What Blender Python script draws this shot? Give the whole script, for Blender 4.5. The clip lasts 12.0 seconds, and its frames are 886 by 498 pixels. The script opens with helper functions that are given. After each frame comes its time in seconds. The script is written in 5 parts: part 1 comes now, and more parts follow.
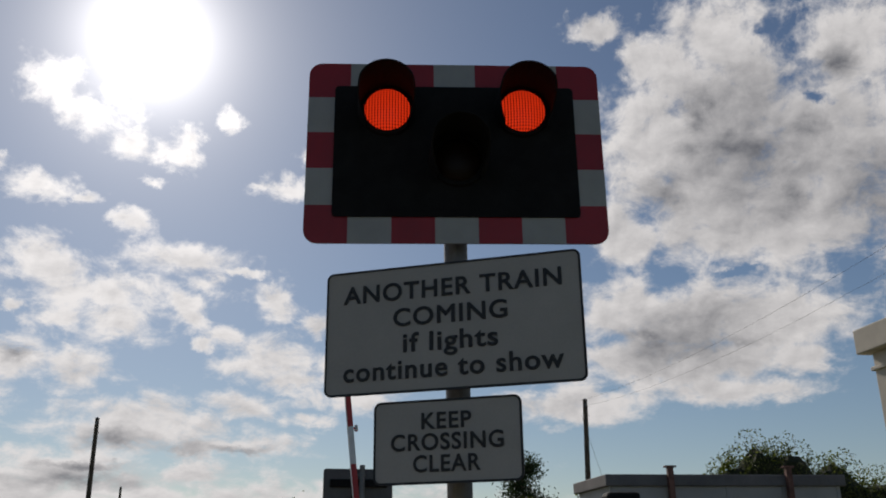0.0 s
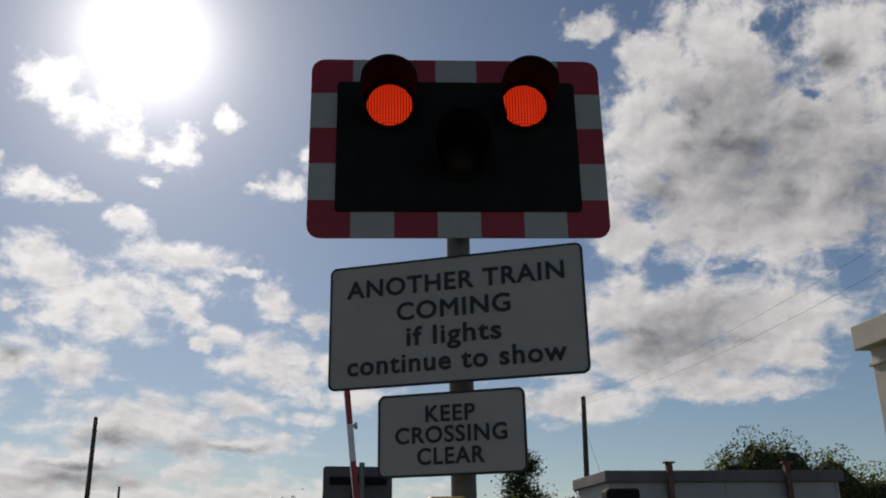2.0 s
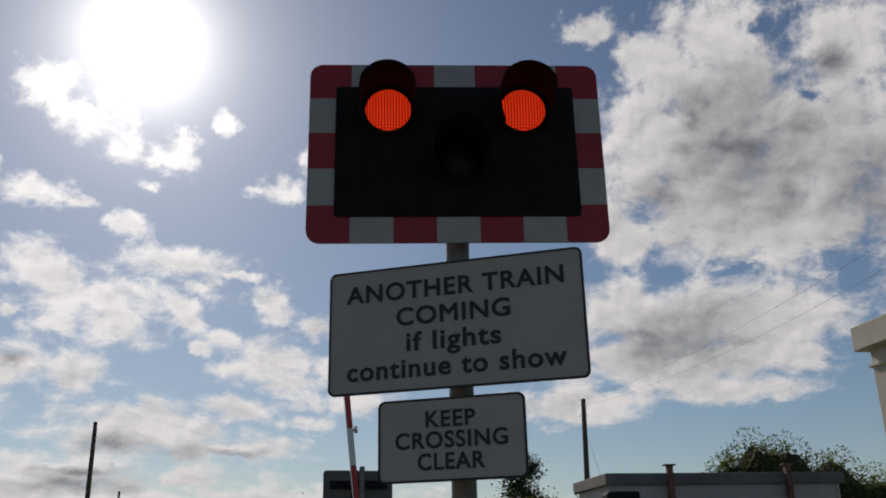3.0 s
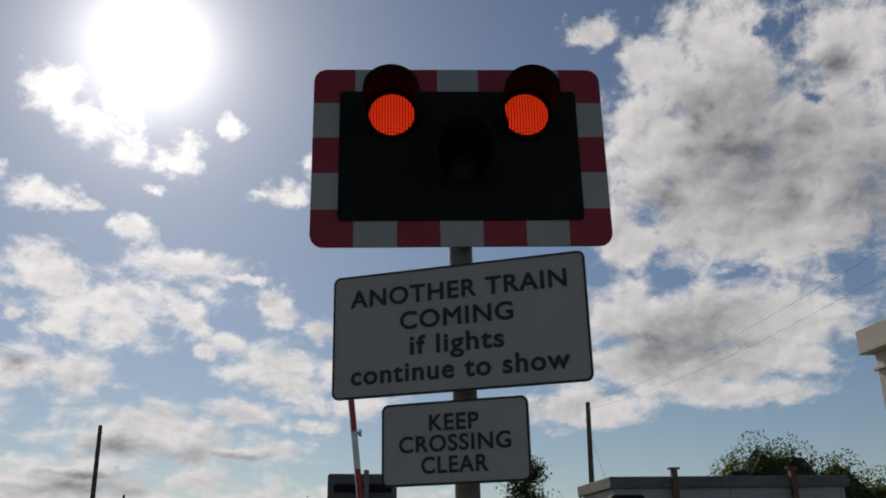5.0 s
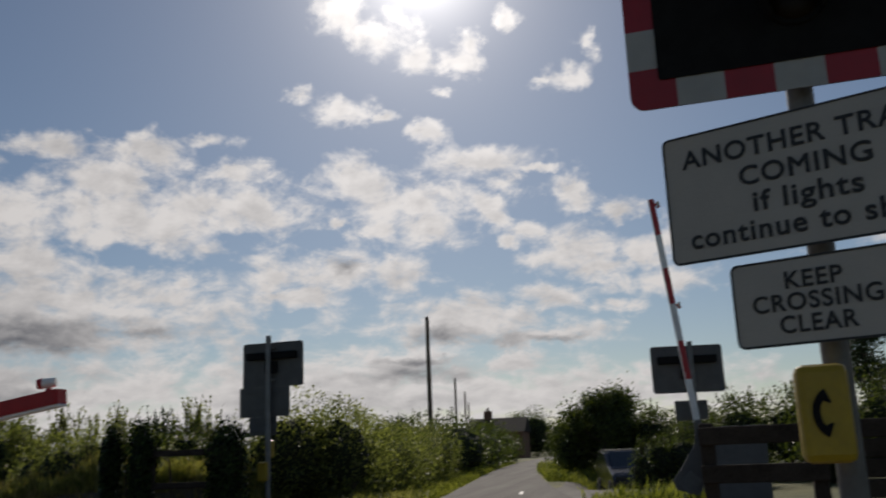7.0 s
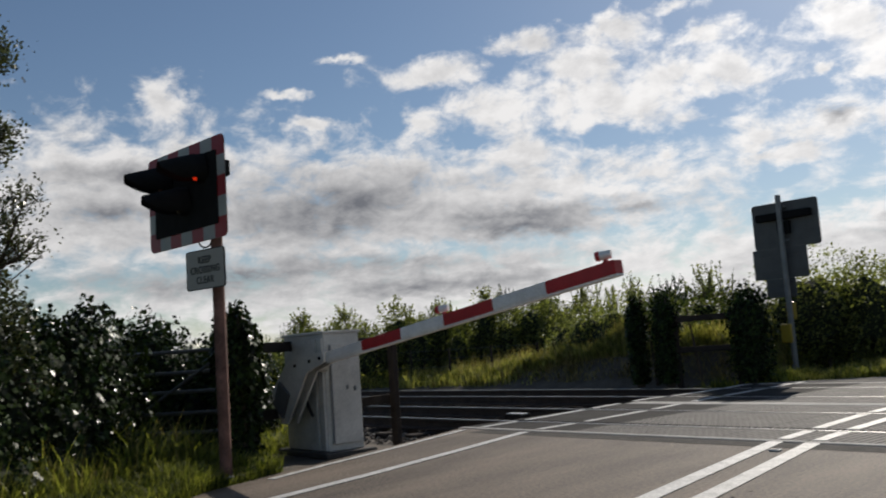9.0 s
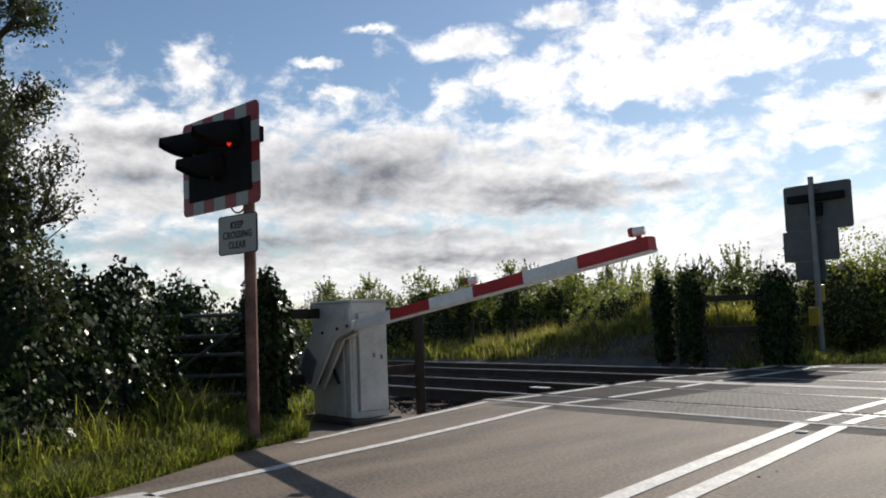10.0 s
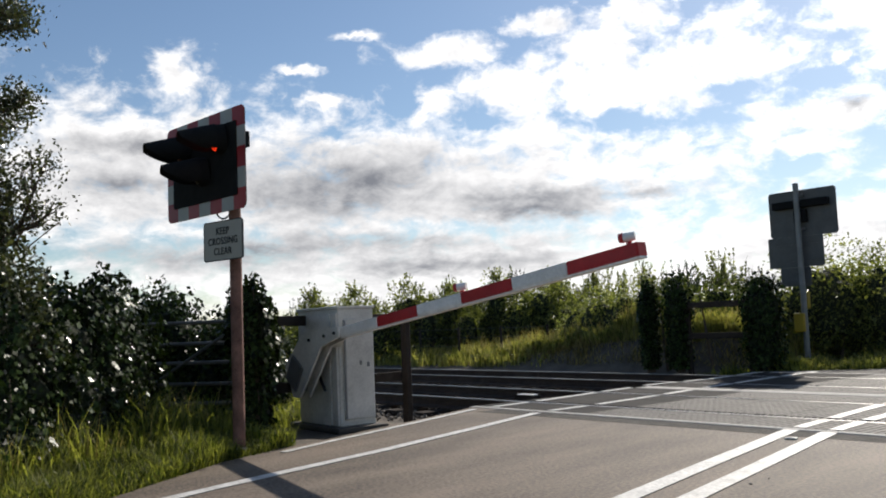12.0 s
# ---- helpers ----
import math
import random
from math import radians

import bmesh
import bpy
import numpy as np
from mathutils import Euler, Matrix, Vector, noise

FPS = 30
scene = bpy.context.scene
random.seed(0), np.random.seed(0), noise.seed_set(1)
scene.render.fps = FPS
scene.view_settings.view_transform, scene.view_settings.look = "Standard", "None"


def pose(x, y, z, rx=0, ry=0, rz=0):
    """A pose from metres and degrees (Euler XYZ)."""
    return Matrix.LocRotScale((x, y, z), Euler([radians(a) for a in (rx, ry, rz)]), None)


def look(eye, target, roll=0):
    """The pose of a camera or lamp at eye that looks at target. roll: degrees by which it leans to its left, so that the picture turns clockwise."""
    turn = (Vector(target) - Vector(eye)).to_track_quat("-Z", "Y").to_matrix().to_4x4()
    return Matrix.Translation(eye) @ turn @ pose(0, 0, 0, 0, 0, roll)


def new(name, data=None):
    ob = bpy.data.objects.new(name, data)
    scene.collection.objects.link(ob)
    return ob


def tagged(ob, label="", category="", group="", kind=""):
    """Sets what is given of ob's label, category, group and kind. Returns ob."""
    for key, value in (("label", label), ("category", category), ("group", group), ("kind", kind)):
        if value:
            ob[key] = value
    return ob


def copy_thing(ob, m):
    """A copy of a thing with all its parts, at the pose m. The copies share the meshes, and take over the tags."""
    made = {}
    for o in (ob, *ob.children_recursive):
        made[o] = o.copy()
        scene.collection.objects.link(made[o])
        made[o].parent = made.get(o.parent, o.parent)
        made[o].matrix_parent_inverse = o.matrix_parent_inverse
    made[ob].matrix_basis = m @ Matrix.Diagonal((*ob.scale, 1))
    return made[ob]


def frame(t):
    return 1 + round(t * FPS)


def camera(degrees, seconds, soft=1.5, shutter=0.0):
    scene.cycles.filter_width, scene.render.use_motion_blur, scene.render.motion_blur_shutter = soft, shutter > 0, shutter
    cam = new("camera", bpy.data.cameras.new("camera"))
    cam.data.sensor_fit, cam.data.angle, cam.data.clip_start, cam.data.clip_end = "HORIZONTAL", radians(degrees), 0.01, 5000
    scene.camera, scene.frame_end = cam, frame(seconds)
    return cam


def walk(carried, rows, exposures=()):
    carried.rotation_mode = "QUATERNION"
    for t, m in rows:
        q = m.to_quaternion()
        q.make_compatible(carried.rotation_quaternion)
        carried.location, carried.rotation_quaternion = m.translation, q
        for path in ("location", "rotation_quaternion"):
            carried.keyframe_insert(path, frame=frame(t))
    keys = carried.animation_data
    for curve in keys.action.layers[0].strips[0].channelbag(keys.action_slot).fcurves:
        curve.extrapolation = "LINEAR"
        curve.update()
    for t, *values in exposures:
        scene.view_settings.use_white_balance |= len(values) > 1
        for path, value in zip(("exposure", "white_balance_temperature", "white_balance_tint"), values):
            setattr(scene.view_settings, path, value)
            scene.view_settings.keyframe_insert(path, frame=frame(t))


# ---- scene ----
cam = camera(52.85, 12.0, soft=1.9, shutter=0.3)
PATH = [
    (0.0, pose(0.000, 0.000, 1.055, 109.54, 0.69, -8.91)),
    (0.5, pose(-0.016, -0.003, 1.056, 109.55, 1.05, -8.97)),
    (1.0, pose(-0.013, -0.002, 1.032, 109.69, 1.19, -8.70)),
    (1.5, pose(-0.015, -0.003, 1.050, 109.18, 0.54, -8.81)),
    (2.0, pose(-0.025, -0.011, 1.031, 109.44, 0.95, -8.99)),
    (2.5, pose(-0.023, -0.011, 1.049, 109.32, 1.27, -8.92)),
    (3.0, pose(-0.026, -0.011, 1.040, 109.63, 1.23, -8.95)),
    (5.0, pose(-0.024, -0.026, 1.038, 109.84, 1.19, -8.67)),
    (5.5, pose(-0.020, -0.030, 1.049, 109.69, 1.27, -8.15)),
    (6.0, pose(-0.037, -0.031, 1.035, 107.66, 0.72, -3.58)),
    (6.2, pose(-0.065, -0.036, 1.025, 106.39, 0.92, -0.73)),
    (6.5, pose(-0.094, -0.005, 1.014, 104.75, 1.70, 3.92)),
    (7.0, pose(-0.170, 0.055, 1.017, 102.87, 2.28, 11.18)),
    (7.5, pose(-0.256, 0.057, 1.015, 101.35, 2.23, 19.19)),
    (7.7, pose(-0.273, 0.046, 1.031, 100.54, 2.75, 22.67)),
    (9.3, pose(-0.505, -0.092, 1.007, 95.65, 3.53, 43.80)),
    (9.5, pose(-0.511, -0.106, 1.010, 95.29, 2.94, 43.68)),
    (10.0, pose(-0.511, -0.107, 1.000, 94.54, 2.16, 43.67)),
    (10.5, pose(-0.529, -0.118, 0.988, 94.22, 1.93, 43.51)),
    (11.0, pose(-0.527, -0.118, 0.996, 94.16, 2.26, 43.56)),
    (11.5, pose(-0.545, -0.109, 0.995, 94.31, 2.35, 43.55)),
    (12.0, pose(-0.570, -0.082, 0.999, 94.95, 2.29, 42.71)),
]
EXPOSURES = [(0.0, -0.32, 6600, 13), (6.0, -0.36, 6600, 13), (7.5, -0.52, 6700, 13), (9.3, 0.15, 6500, 11), (10.5, 0.56, 6500, 11), (12.0, 0.56, 6500, 11)]
walk(cam, PATH, EXPOSURES)

# ---------------------------------------------------------------- light
SUN_YAW, SUN_EL = 11.5, 31.3          # degrees left of +y, degrees above the horizon
SUN_DIR = Vector((-math.sin(radians(SUN_YAW)) * math.cos(radians(SUN_EL)),
                  math.cos(radians(SUN_YAW)) * math.cos(radians(SUN_EL)), math.sin(radians(SUN_EL))))
sun = new("sun", bpy.data.lights.new("sun", "SUN"))
sun.data.energy, sun.data.angle, sun.data.color = 3.6, radians(0.55), (1.0, 0.93, 0.82)
sun.matrix_world = look(SUN_DIR * 50, (0, 0, 0))


class Net:
    """Short-hand for a node tree."""

    def __init__(self, tree):
        self.tree = tree
        tree.nodes.clear()

    def node(self, kind):
        return self.tree.nodes.new(kind)

    def put(self, sock, v):
        if v is None:
            return
        if isinstance(v, bpy.types.NodeSocket):
            self.tree.links.new(v, sock)
        else:
            sock.default_value = v

    def math(self, op, a, b=None, c=None, clamp=False):
        n = self.node("ShaderNodeMath")
        n.operation, n.use_clamp = op, clamp
        for s, v in zip(n.inputs, (a, b, c)):
            self.put(s, v)
        return n.outputs[0]

    def vec(self, op, a, b=None, c=None):
        n = self.node("ShaderNodeVectorMath")
        n.operation = op
        for s, v in zip(n.inputs, (a, b, c)):
            self.put(s, v)
        return n.outputs["Value"] if op in ("LENGTH", "DOT_PRODUCT", "DISTANCE") else n.outputs[0]

    def noise(self, vec, scale, detail=4, rough=0.55, distort=0.0, out=0):
        n = self.node("ShaderNodeTexNoise")
        self.put(n.inputs["Vector"], vec)
        n.inputs["Scale"].default_value, n.inputs["Detail"].default_value = scale, detail
        n.inputs["Roughness"].default_value, n.inputs["Distortion"].default_value = rough, distort
        return n.outputs[out]

    def span(self, v, a, b, c=0.0, d=1.0, smooth=False):
        n = self.node("ShaderNodeMapRange")
        n.interpolation_type = "SMOOTHSTEP" if smooth else "LINEAR"
        for s, x in zip(n.inputs, (v, a, b, c, d)):
            self.put(s, x)
        return n.outputs[0]

    def mix(self, f, a, b, mode="MIX"):
        n = self.node("ShaderNodeMix")
        n.data_type, n.blend_type = "RGBA", mode
        self.put(n.inputs[0], f)
        self.put(n.inputs[6], a if isinstance(a, bpy.types.NodeSocket) else (*a, 1))
        self.put(n.inputs[7], b if isinstance(b, bpy.types.NodeSocket) else (*b, 1))
        return n.outputs[2]


# clouds: yaw (left of +y), elevation, half width and half height in degrees
CLOUDS_EAST = """-20.3,32.8,1.4,0.6 -23.7,30.4,1.3,1.5 -25.9,29.4,2.2,1.8 -29.2,31.2,2.5,2.0 -37.2,29.2,2.2,2.2 -23.9,25.5,2.7,3.1 -28.9,26.5,3.5,4.0 -33.8,23.9,4.4,3.5 -27.2,22.2,3.5,3.5 -21.4,19.7,1.5,1.8
-31.1,19.6,5.5,2.2 -21.0,15.1,2.2,1.5 -24.5,14.3,3.5,1.7 -29.6,14.0,3.8,2.0 -24.2,11.7,6.0,1.4 -31.5,11.4,1.5,0.8 -17.6,9.3,3.6,0.8 -27.4,9.9,3.6,0.7 -44,22,8,7 -52,14,9,5"""
CLOUDS_SUN = """17.1,27.8,1.8,1.3 14.5,26.6,2.2,1.3 12.0,25.1,1.8,0.9 9.6,24.8,2.2,0.8 8.2,25.7,0.9,0.9 17.2,22.0,2.0,0.9 14.2,21.6,0.9,0.4 5.7,27.1,0.8,0.6 2.0,23.0,1.4,0.7 10.2,22.9,0.8,0.3
11.1,20.2,1.1,0.7 16.6,17.9,1.8,1.3 14.2,16.1,3.1,1.4 11.7,14.1,2.7,1.5 7.3,14.9,1.5,0.9 7.6,18.2,3.5,1.0 6.5,12.9,0.8,0.5 2.1,15.9,1.6,0.9 4.0,17.6,1.1,0.3 17.0,11.6,1.5,1.5
13.6,11.0,1.8,1.3 17.5,14.6,0.9,0.4 4.8,13.7,0.7,0.5"""
CLOUDS_LOW = """16,4.2,14,2.2 2,3.4,12,1.5 1.9,12.3,3.1,1.5 -0.9,14.3,1.1,0.7 3.5,9.5,2.2,0.9 -0.4,8.7,1.3,0.5 9.4,7.9,5.8,1.8 4.4,6.8,4.4,0.7 14.5,5.6,5.5,1.0 6.6,5.4,2.2,0.7 0.2,25.2,0.7,0.8 -2.1,11.7,1.5,1.1"""
CLOUDS_MID = """19.9,22.9,1.1,0.4 17.3,22.3,1.3,0.7 14.8,21.6,0.7,0.4 11.7,20.2,1.1,0.5 26.1,19.6,1.8,0.4 29.9,18.7,3.3,1.0 35.3,18.7,2.2,0.7 37.9,14.9,4.0,1.4 32.0,16.9,3.6,1.6 26.9,15.5,4.0,1.4
22.5,15.5,2.2,1.6 23.9,17.7,2.2,0.8 16.0,17.1,2.7,1.2 11.9,16.1,2.7,1.4 8.1,18.3,2.4,1.2 6.4,16.9,1.5,0.7 15.0,14.1,2.2,1.0 11.4,13.5,2.0,0.7 7.6,15.4,1.5,0.7 2.0,16.0,1.5,0.8
-1.1,14.4,1.5,0.7 4.8,13.7,1.1,0.7"""
CLOUDS_BANK = """3.2,12.1,2.2,0.7 0.2,11.1,2.9,0.8 -2.9,10.1,2.9,0.9 -4.8,12.6,2.0,1.2 18.1,11.7,2.9,1.2 21.9,11.3,2.2,1.1 13.7,11.0,1.8,0.8 20.4,10.0,3.6,0.8 27.4,10.9,1.1,0.5 36.2,11.9,4.0,1.3
34.4,9.8,10.9,0.8 36.1,7.9,11.6,1.3 9.2,8.0,4.9,1.3 12.6,5.8,2.9,0.7 3.5,9.5,2.2,0.5 4.0,6.9,3.5,0.8 -0.5,8.6,1.6,0.5 32.6,4.2,10.9,1.3 3.2,23.2,1.4,0.5"""
CLOUDS_WEST = """41.3,17.4,3.6,1.0 39.4,7.9,10.5,1.7 29.7,14.9,9.0,2.4 46.2,11.2,9.1,1.6 58.7,12.3,7.8,1.7 63.7,8.4,8.3,2.7 50.0,7.7,10.7,2.5 35.4,7.9,10.6,1.8 42.8,4.0,26,3.0 43.2,14.3,1.8,1.1
51.2,16.4,1.6,0.3 59.0,16.3,1.4,1.3 48.0,18.6,1.5,0.3 23.6,4.0,8,2.4 49.8,14.4,2.2,0.5 75,9,12,4 30,2.2,38,2.6 9,3.2,13,1.7 45,9,23,4.0 62,10.5,13,4.0"""
HOLES = """-32.4,30.9,1.1,1.0 -28.3,16.9,1.6,0.3 -35.1,16.0,1.8,1.3 -32.6,23.0,0.6,0.5 -34.9,26.4,0.9,0.4 30.5,12.4,2.5,0.9 24.6,13.5,2.2,0.7 20.4,8.8,2.5,0.5 44.6,14.7,1.1,0.9 18.9,13.7,2.2,0.6
39.9,13.0,1.3,0.5"""
MURK = """-30,24,7,6 -25,13,6,2.5 -37,20,5,6 50,9.2,15,3.2 47,5.6,14,1.4 -27.1,26.8,1.5,2.2 -24.7,22.5,2.2,2.2 -33.7,25.0,2.2,1.5 -32.3,21.1,2.2,1.5 -22.6,13.5,2.9,0.9 -27.7,12.8,3.3,0.7 -26.1,24.8,1.6,1.6 12.9,5.0,5.1,0.7 7.7,6.7,2.9,0.7 -36.3,28.1,1.5,1.5
37.7,8.1,10.9,1.0 43.6,5.7,5.5,0.9 11.1,7.2,3.6,0.8 12.6,5.7,3.3,0.4 3.7,6.6,2.5,0.4 17.0,12.0,1.5,0.5 37.2,7.5,12.0,1.2 60.4,11.6,9.5,0.9 53.6,5.2,10.9,0.9 48.5,8.4,2.2,2.2
30.1,7.8,5.5,0.7"""
GREY_BASES = "56.4,4.9,12.0,1.5 62.7,9.5,7.3,1.6 42.1,4.1,10.2,0.9"


def sky():
    world = bpy.data.worlds.new("sky")
    scene.world = world
    world.use_nodes = True
    k = Net(world.node_tree)
    way = k.node("ShaderNodeTexCoord").outputs["Generated"]
    n = k.node("ShaderNodeSeparateXYZ")
    k.put(n.inputs[0], way)
    x, y, z = n.outputs
    yaw = k.math("MULTIPLY", k.math("ARCTAN2", k.math("MULTIPLY", x, -1.0), y), 57.2958)
    el = k.math("MULTIPLY", k.math("ARCSINE", z), 57.2958)
    c = k.node("ShaderNodeCombineXYZ")
    k.put(c.inputs[0], yaw)
    k.put(c.inputs[1], el)
    flat = c.outputs[0]
    c = k.node("ShaderNodeCombineXYZ")      # cloud cells shrink towards the horizon
    k.put(c.inputs[0], k.math("MULTIPLY", yaw, 0.55))
    k.put(c.inputs[1], k.math("MULTIPLY_ADD", k.math("LOGARITHM", k.math("ADD", k.math("MAXIMUM", el, 0.0), 6.0), math.e), 7.0, k.math("MULTIPLY", el, 0.45)))
    stretch = c.outputs[0]
    warp = k.vec("SCALE", k.vec("SUBTRACT", k.noise(stretch, 0.5, 8, 0.68, out=1), (0.5, 0.5, 0.5)))
    warp.node.inputs["Scale"].default_value = 4.2
    spot = k.vec("ADD", flat, k.vec("MULTIPLY", warp, (0.95, 0.6, 0.0)))

    def lobes(text, level=None, reach=1.15):
        for one in text.split():
            a, e, w, h = (float(v) for v in one.split(","))
            d = k.vec("LENGTH", k.vec("MULTIPLY_ADD", spot, (1 / w, 1 / h, 0), (-a / w, -e / h, 0)))
            d = k.math("SUBTRACT", reach, d)
            level = d if level is None else k.math("MAXIMUM", level, d)
        return level
    cover = lobes(CLOUDS_EAST, None, 1.6)
    for group in (CLOUDS_SUN, CLOUDS_LOW, CLOUDS_MID, CLOUDS_BANK):
        cover = lobes(group, cover, 1.18)
    cover = lobes(CLOUDS_WEST, cover, 1.2)
    holes = k.math("MULTIPLY", k.math("MAXIMUM", lobes(HOLES), 0.0), 0.9)
    # broken cloud over the rest of the sky
    rest = k.math("SUBTRACT", k.noise(stretch, 0.07, 3, 0.5), 0.52)
    away = k.math("MAXIMUM", k.span(el, 36, 46), k.span(k.math("ABSOLUTE", k.math("SUBTRACT", yaw, 12.0)), 68, 85))
    rest = k.math("MULTIPLY_ADD", away, 2.0, k.math("MULTIPLY_ADD", rest, 6.0, -2.6))
    cover = k.math("MAXIMUM", k.math("SUBTRACT", cover, holes), rest)
    cover = k.math("MINIMUM", cover, 1.2)
    fine = k.math("SUBTRACT", k.noise(stretch, 0.72, 10, 0.64, 0.25), 0.5)
    above = k.math("SUBTRACT", k.noise(k.vec("ADD", stretch, (0.2, 0.4, 0.0)), 0.72, 6, 0.6, 0.25), 0.5)
    body = k.math("MULTIPLY_ADD", fine, 3.4, cover)
    alpha = k.span(body, -0.25, 0.9, smooth=True)
    relief = k.math("MULTIPLY", k.math("SUBTRACT", above, fine), 3.2)
    murk = k.math("MAXIMUM", lobes(GREY_BASES, lobes(MURK)), 0.0)
    puff = k.math("SUBTRACT", k.noise(k.vec("ADD", stretch, (7.0, 3.0, 0.0)), 0.28, 6, 0.6), 0.5)
    thick = k.math("MULTIPLY_ADD", puff, 3.0, k.math("MULTIPLY_ADD", murk, 1.9, k.math("MULTIPLY_ADD", body, 0.55, relief)))
    thick = k.math("MULTIPLY_ADD", away, 1.7, thick)      # unseen cloud overhead and behind, greyed to dim the fill light
    thick = k.span(thick, 0.05, 3.3)
    dot = k.vec("DOT_PRODUCT", way, tuple(SUN_DIR))
    ang = k.math("MULTIPLY", k.math("ARCCOSINE", k.math("MINIMUM", dot, 1.0)), 57.2958)
    near = k.math("EXPONENT", k.math("MULTIPLY", ang, -1 / 14.0))
    white = k.mix(thick, (1.0, 0.995, 0.985), (0.2, 0.212, 0.24))
    bright = k.math("MULTIPLY_ADD", near, CLOUD_SUN, CLOUD)
    cloud = k.vec("SCALE", white)
    k.put(cloud.node.inputs["Scale"], bright)
    air = k.node("ShaderNodeTexSky")
    air.sky_type, air.sun_disc = "NISHITA", False
    air.sun_elevation, air.sun_rotation = radians(SUN_EL), radians(-SUN_YAW)
    air.air_density, air.dust_density, air.ozone_density, air.altitude = 1.0, 0.2, 1.6, 20
    blue = k.vec("MULTIPLY", air.outputs[0], (SKY * 0.95, SKY, SKY * 1.04))
    both = k.mix(alpha, blue, cloud)
    glow = k.math("ADD", k.math("MULTIPLY", k.math("EXPONENT", k.math("MULTIPLY", ang, -1 / 2.0)), 4.0),
                  k.math("MULTIPLY", k.math("EXPONENT", k.math("MULTIPLY", ang, -1 / 9.0)), 0.36))
    g = k.vec("SCALE", (1.0, 0.97, 0.92))
    k.put(g.node.inputs["Scale"], glow)
    bg = k.node("ShaderNodeBackground")
    k.put(bg.inputs[0], k.vec("ADD", both, g))
    out = k.node("ShaderNodeOutputWorld")
    k.put(out.inputs[0], bg.outputs[0])


SKY, CLOUD, CLOUD_SUN = 0.062, 0.76, 0.62
sky()


# ---------------------------------------------------------------- materials
def material(name, base, rough=0.6, metal=0.0, spread=0.25, scale=3.0, fine=40.0, bump=0.15, bump_scale=60.0, second=None,
             island=False, through_light=0.0, spec=0.5, depth=0.004, stretch=None, grain=0.6):
    """A surface with stains at one scale and grain at another."""
    m = bpy.data.materials.new(name)
    m.use_nodes = True
    k = Net(m.node_tree)
    co = k.node("ShaderNodeTexCoord").outputs["Object"]
    big = k.noise(k.vec("MULTIPLY", co, stretch) if stretch else co, scale, 5, 0.6)
    small = k.noise(co, fine, 3, 0.6)
    f = k.math("MULTIPLY_ADD", k.math("SUBTRACT", small, 0.5), grain, big)
    if island:
        f = k.math("MULTIPLY_ADD", k.math("SUBTRACT", k.node("ShaderNodeNewGeometry").outputs["Random Per Island"], 0.5), 0.7, f)
    f = k.span(f, 0.25, 0.75)
    dark = tuple(v * (1 - spread) for v in base)
    light = tuple(min(1.0, v * (1 + spread)) for v in (second or base))
    col = k.mix(f, dark, light)
    one = k.math("MULTIPLY_ADD", k.node("ShaderNodeObjectInfo").outputs["Random"], 0.12, 0.94)
    tone = k.vec("SCALE", col)
    k.put(tone.node.inputs["Scale"], one)
    p = k.node("ShaderNodeBsdfPrincipled")
    k.put(p.inputs["Base Color"], tone)
    p.inputs["Metallic"].default_value, p.inputs["Specular IOR Level"].default_value = metal, spec
    k.put(p.inputs["Roughness"], k.span(small, 0.2, 0.8, max(0.02, rough - 0.08), min(1, rough + 0.08)))
    if bump:
        b = k.node("ShaderNodeBump")
        b.inputs["Strength"].default_value, b.inputs["Distance"].default_value = bump, depth
        k.put(b.inputs["Height"], k.noise(co, bump_scale, 4, 0.65))
        k.put(p.inputs["Normal"], b.outputs[0])
    end = p.outputs[0]
    if through_light:
        t = k.node("ShaderNodeBsdfTranslucent")
        k.put(t.inputs[0], k.vec("MULTIPLY", tone, (1.5, 1.6, 0.7)))
        mixed = k.node("ShaderNodeMixShader")
        mixed.inputs[0].default_value = through_light
        k.put(mixed.inputs[1], end)
        k.put(mixed.inputs[2], t.outputs[0])
        end = mixed.outputs[0]
    k.put(k.node("ShaderNodeOutputMaterial").inputs[0], end)
    return m


def lens_material(name, base, glow):
    """A lamp lens with a grid of small prisms."""
    m = bpy.data.materials.new(name)
    m.use_nodes = True
    k = Net(m.node_tree)
    co = k.node("ShaderNodeTexCoord").outputs["Object"]
    s = k.node("ShaderNodeSeparateXYZ")
    k.put(s.inputs[0], co)
    a = k.math("SINE", k.math("MULTIPLY", s.outputs[0], 480.0))
    b = k.math("SINE", k.math("MULTIPLY", s.outputs[2], 480.0))
    grid = k.span(k.math("ADD", k.math("MULTIPLY", a, 1.0), k.math("MULTIPLY", b, 0.5)), -1.1, 1.1, 0.03, 1.0)
    p = k.node("ShaderNodeBsdfPrincipled")
    p.inputs["Base Color"].default_value = (*base, 1)
    p.inputs["Roughness"].default_value, p.inputs["Specular IOR Level"].default_value = 0.4, 0.15
    if glow:
        p.inputs["Emission Color"].default_value = (*glow, 1)
        k.put(p.inputs["Emission Strength"], grid)
    k.put(k.node("ShaderNodeOutputMaterial").inputs[0], p.outputs[0])
    return m


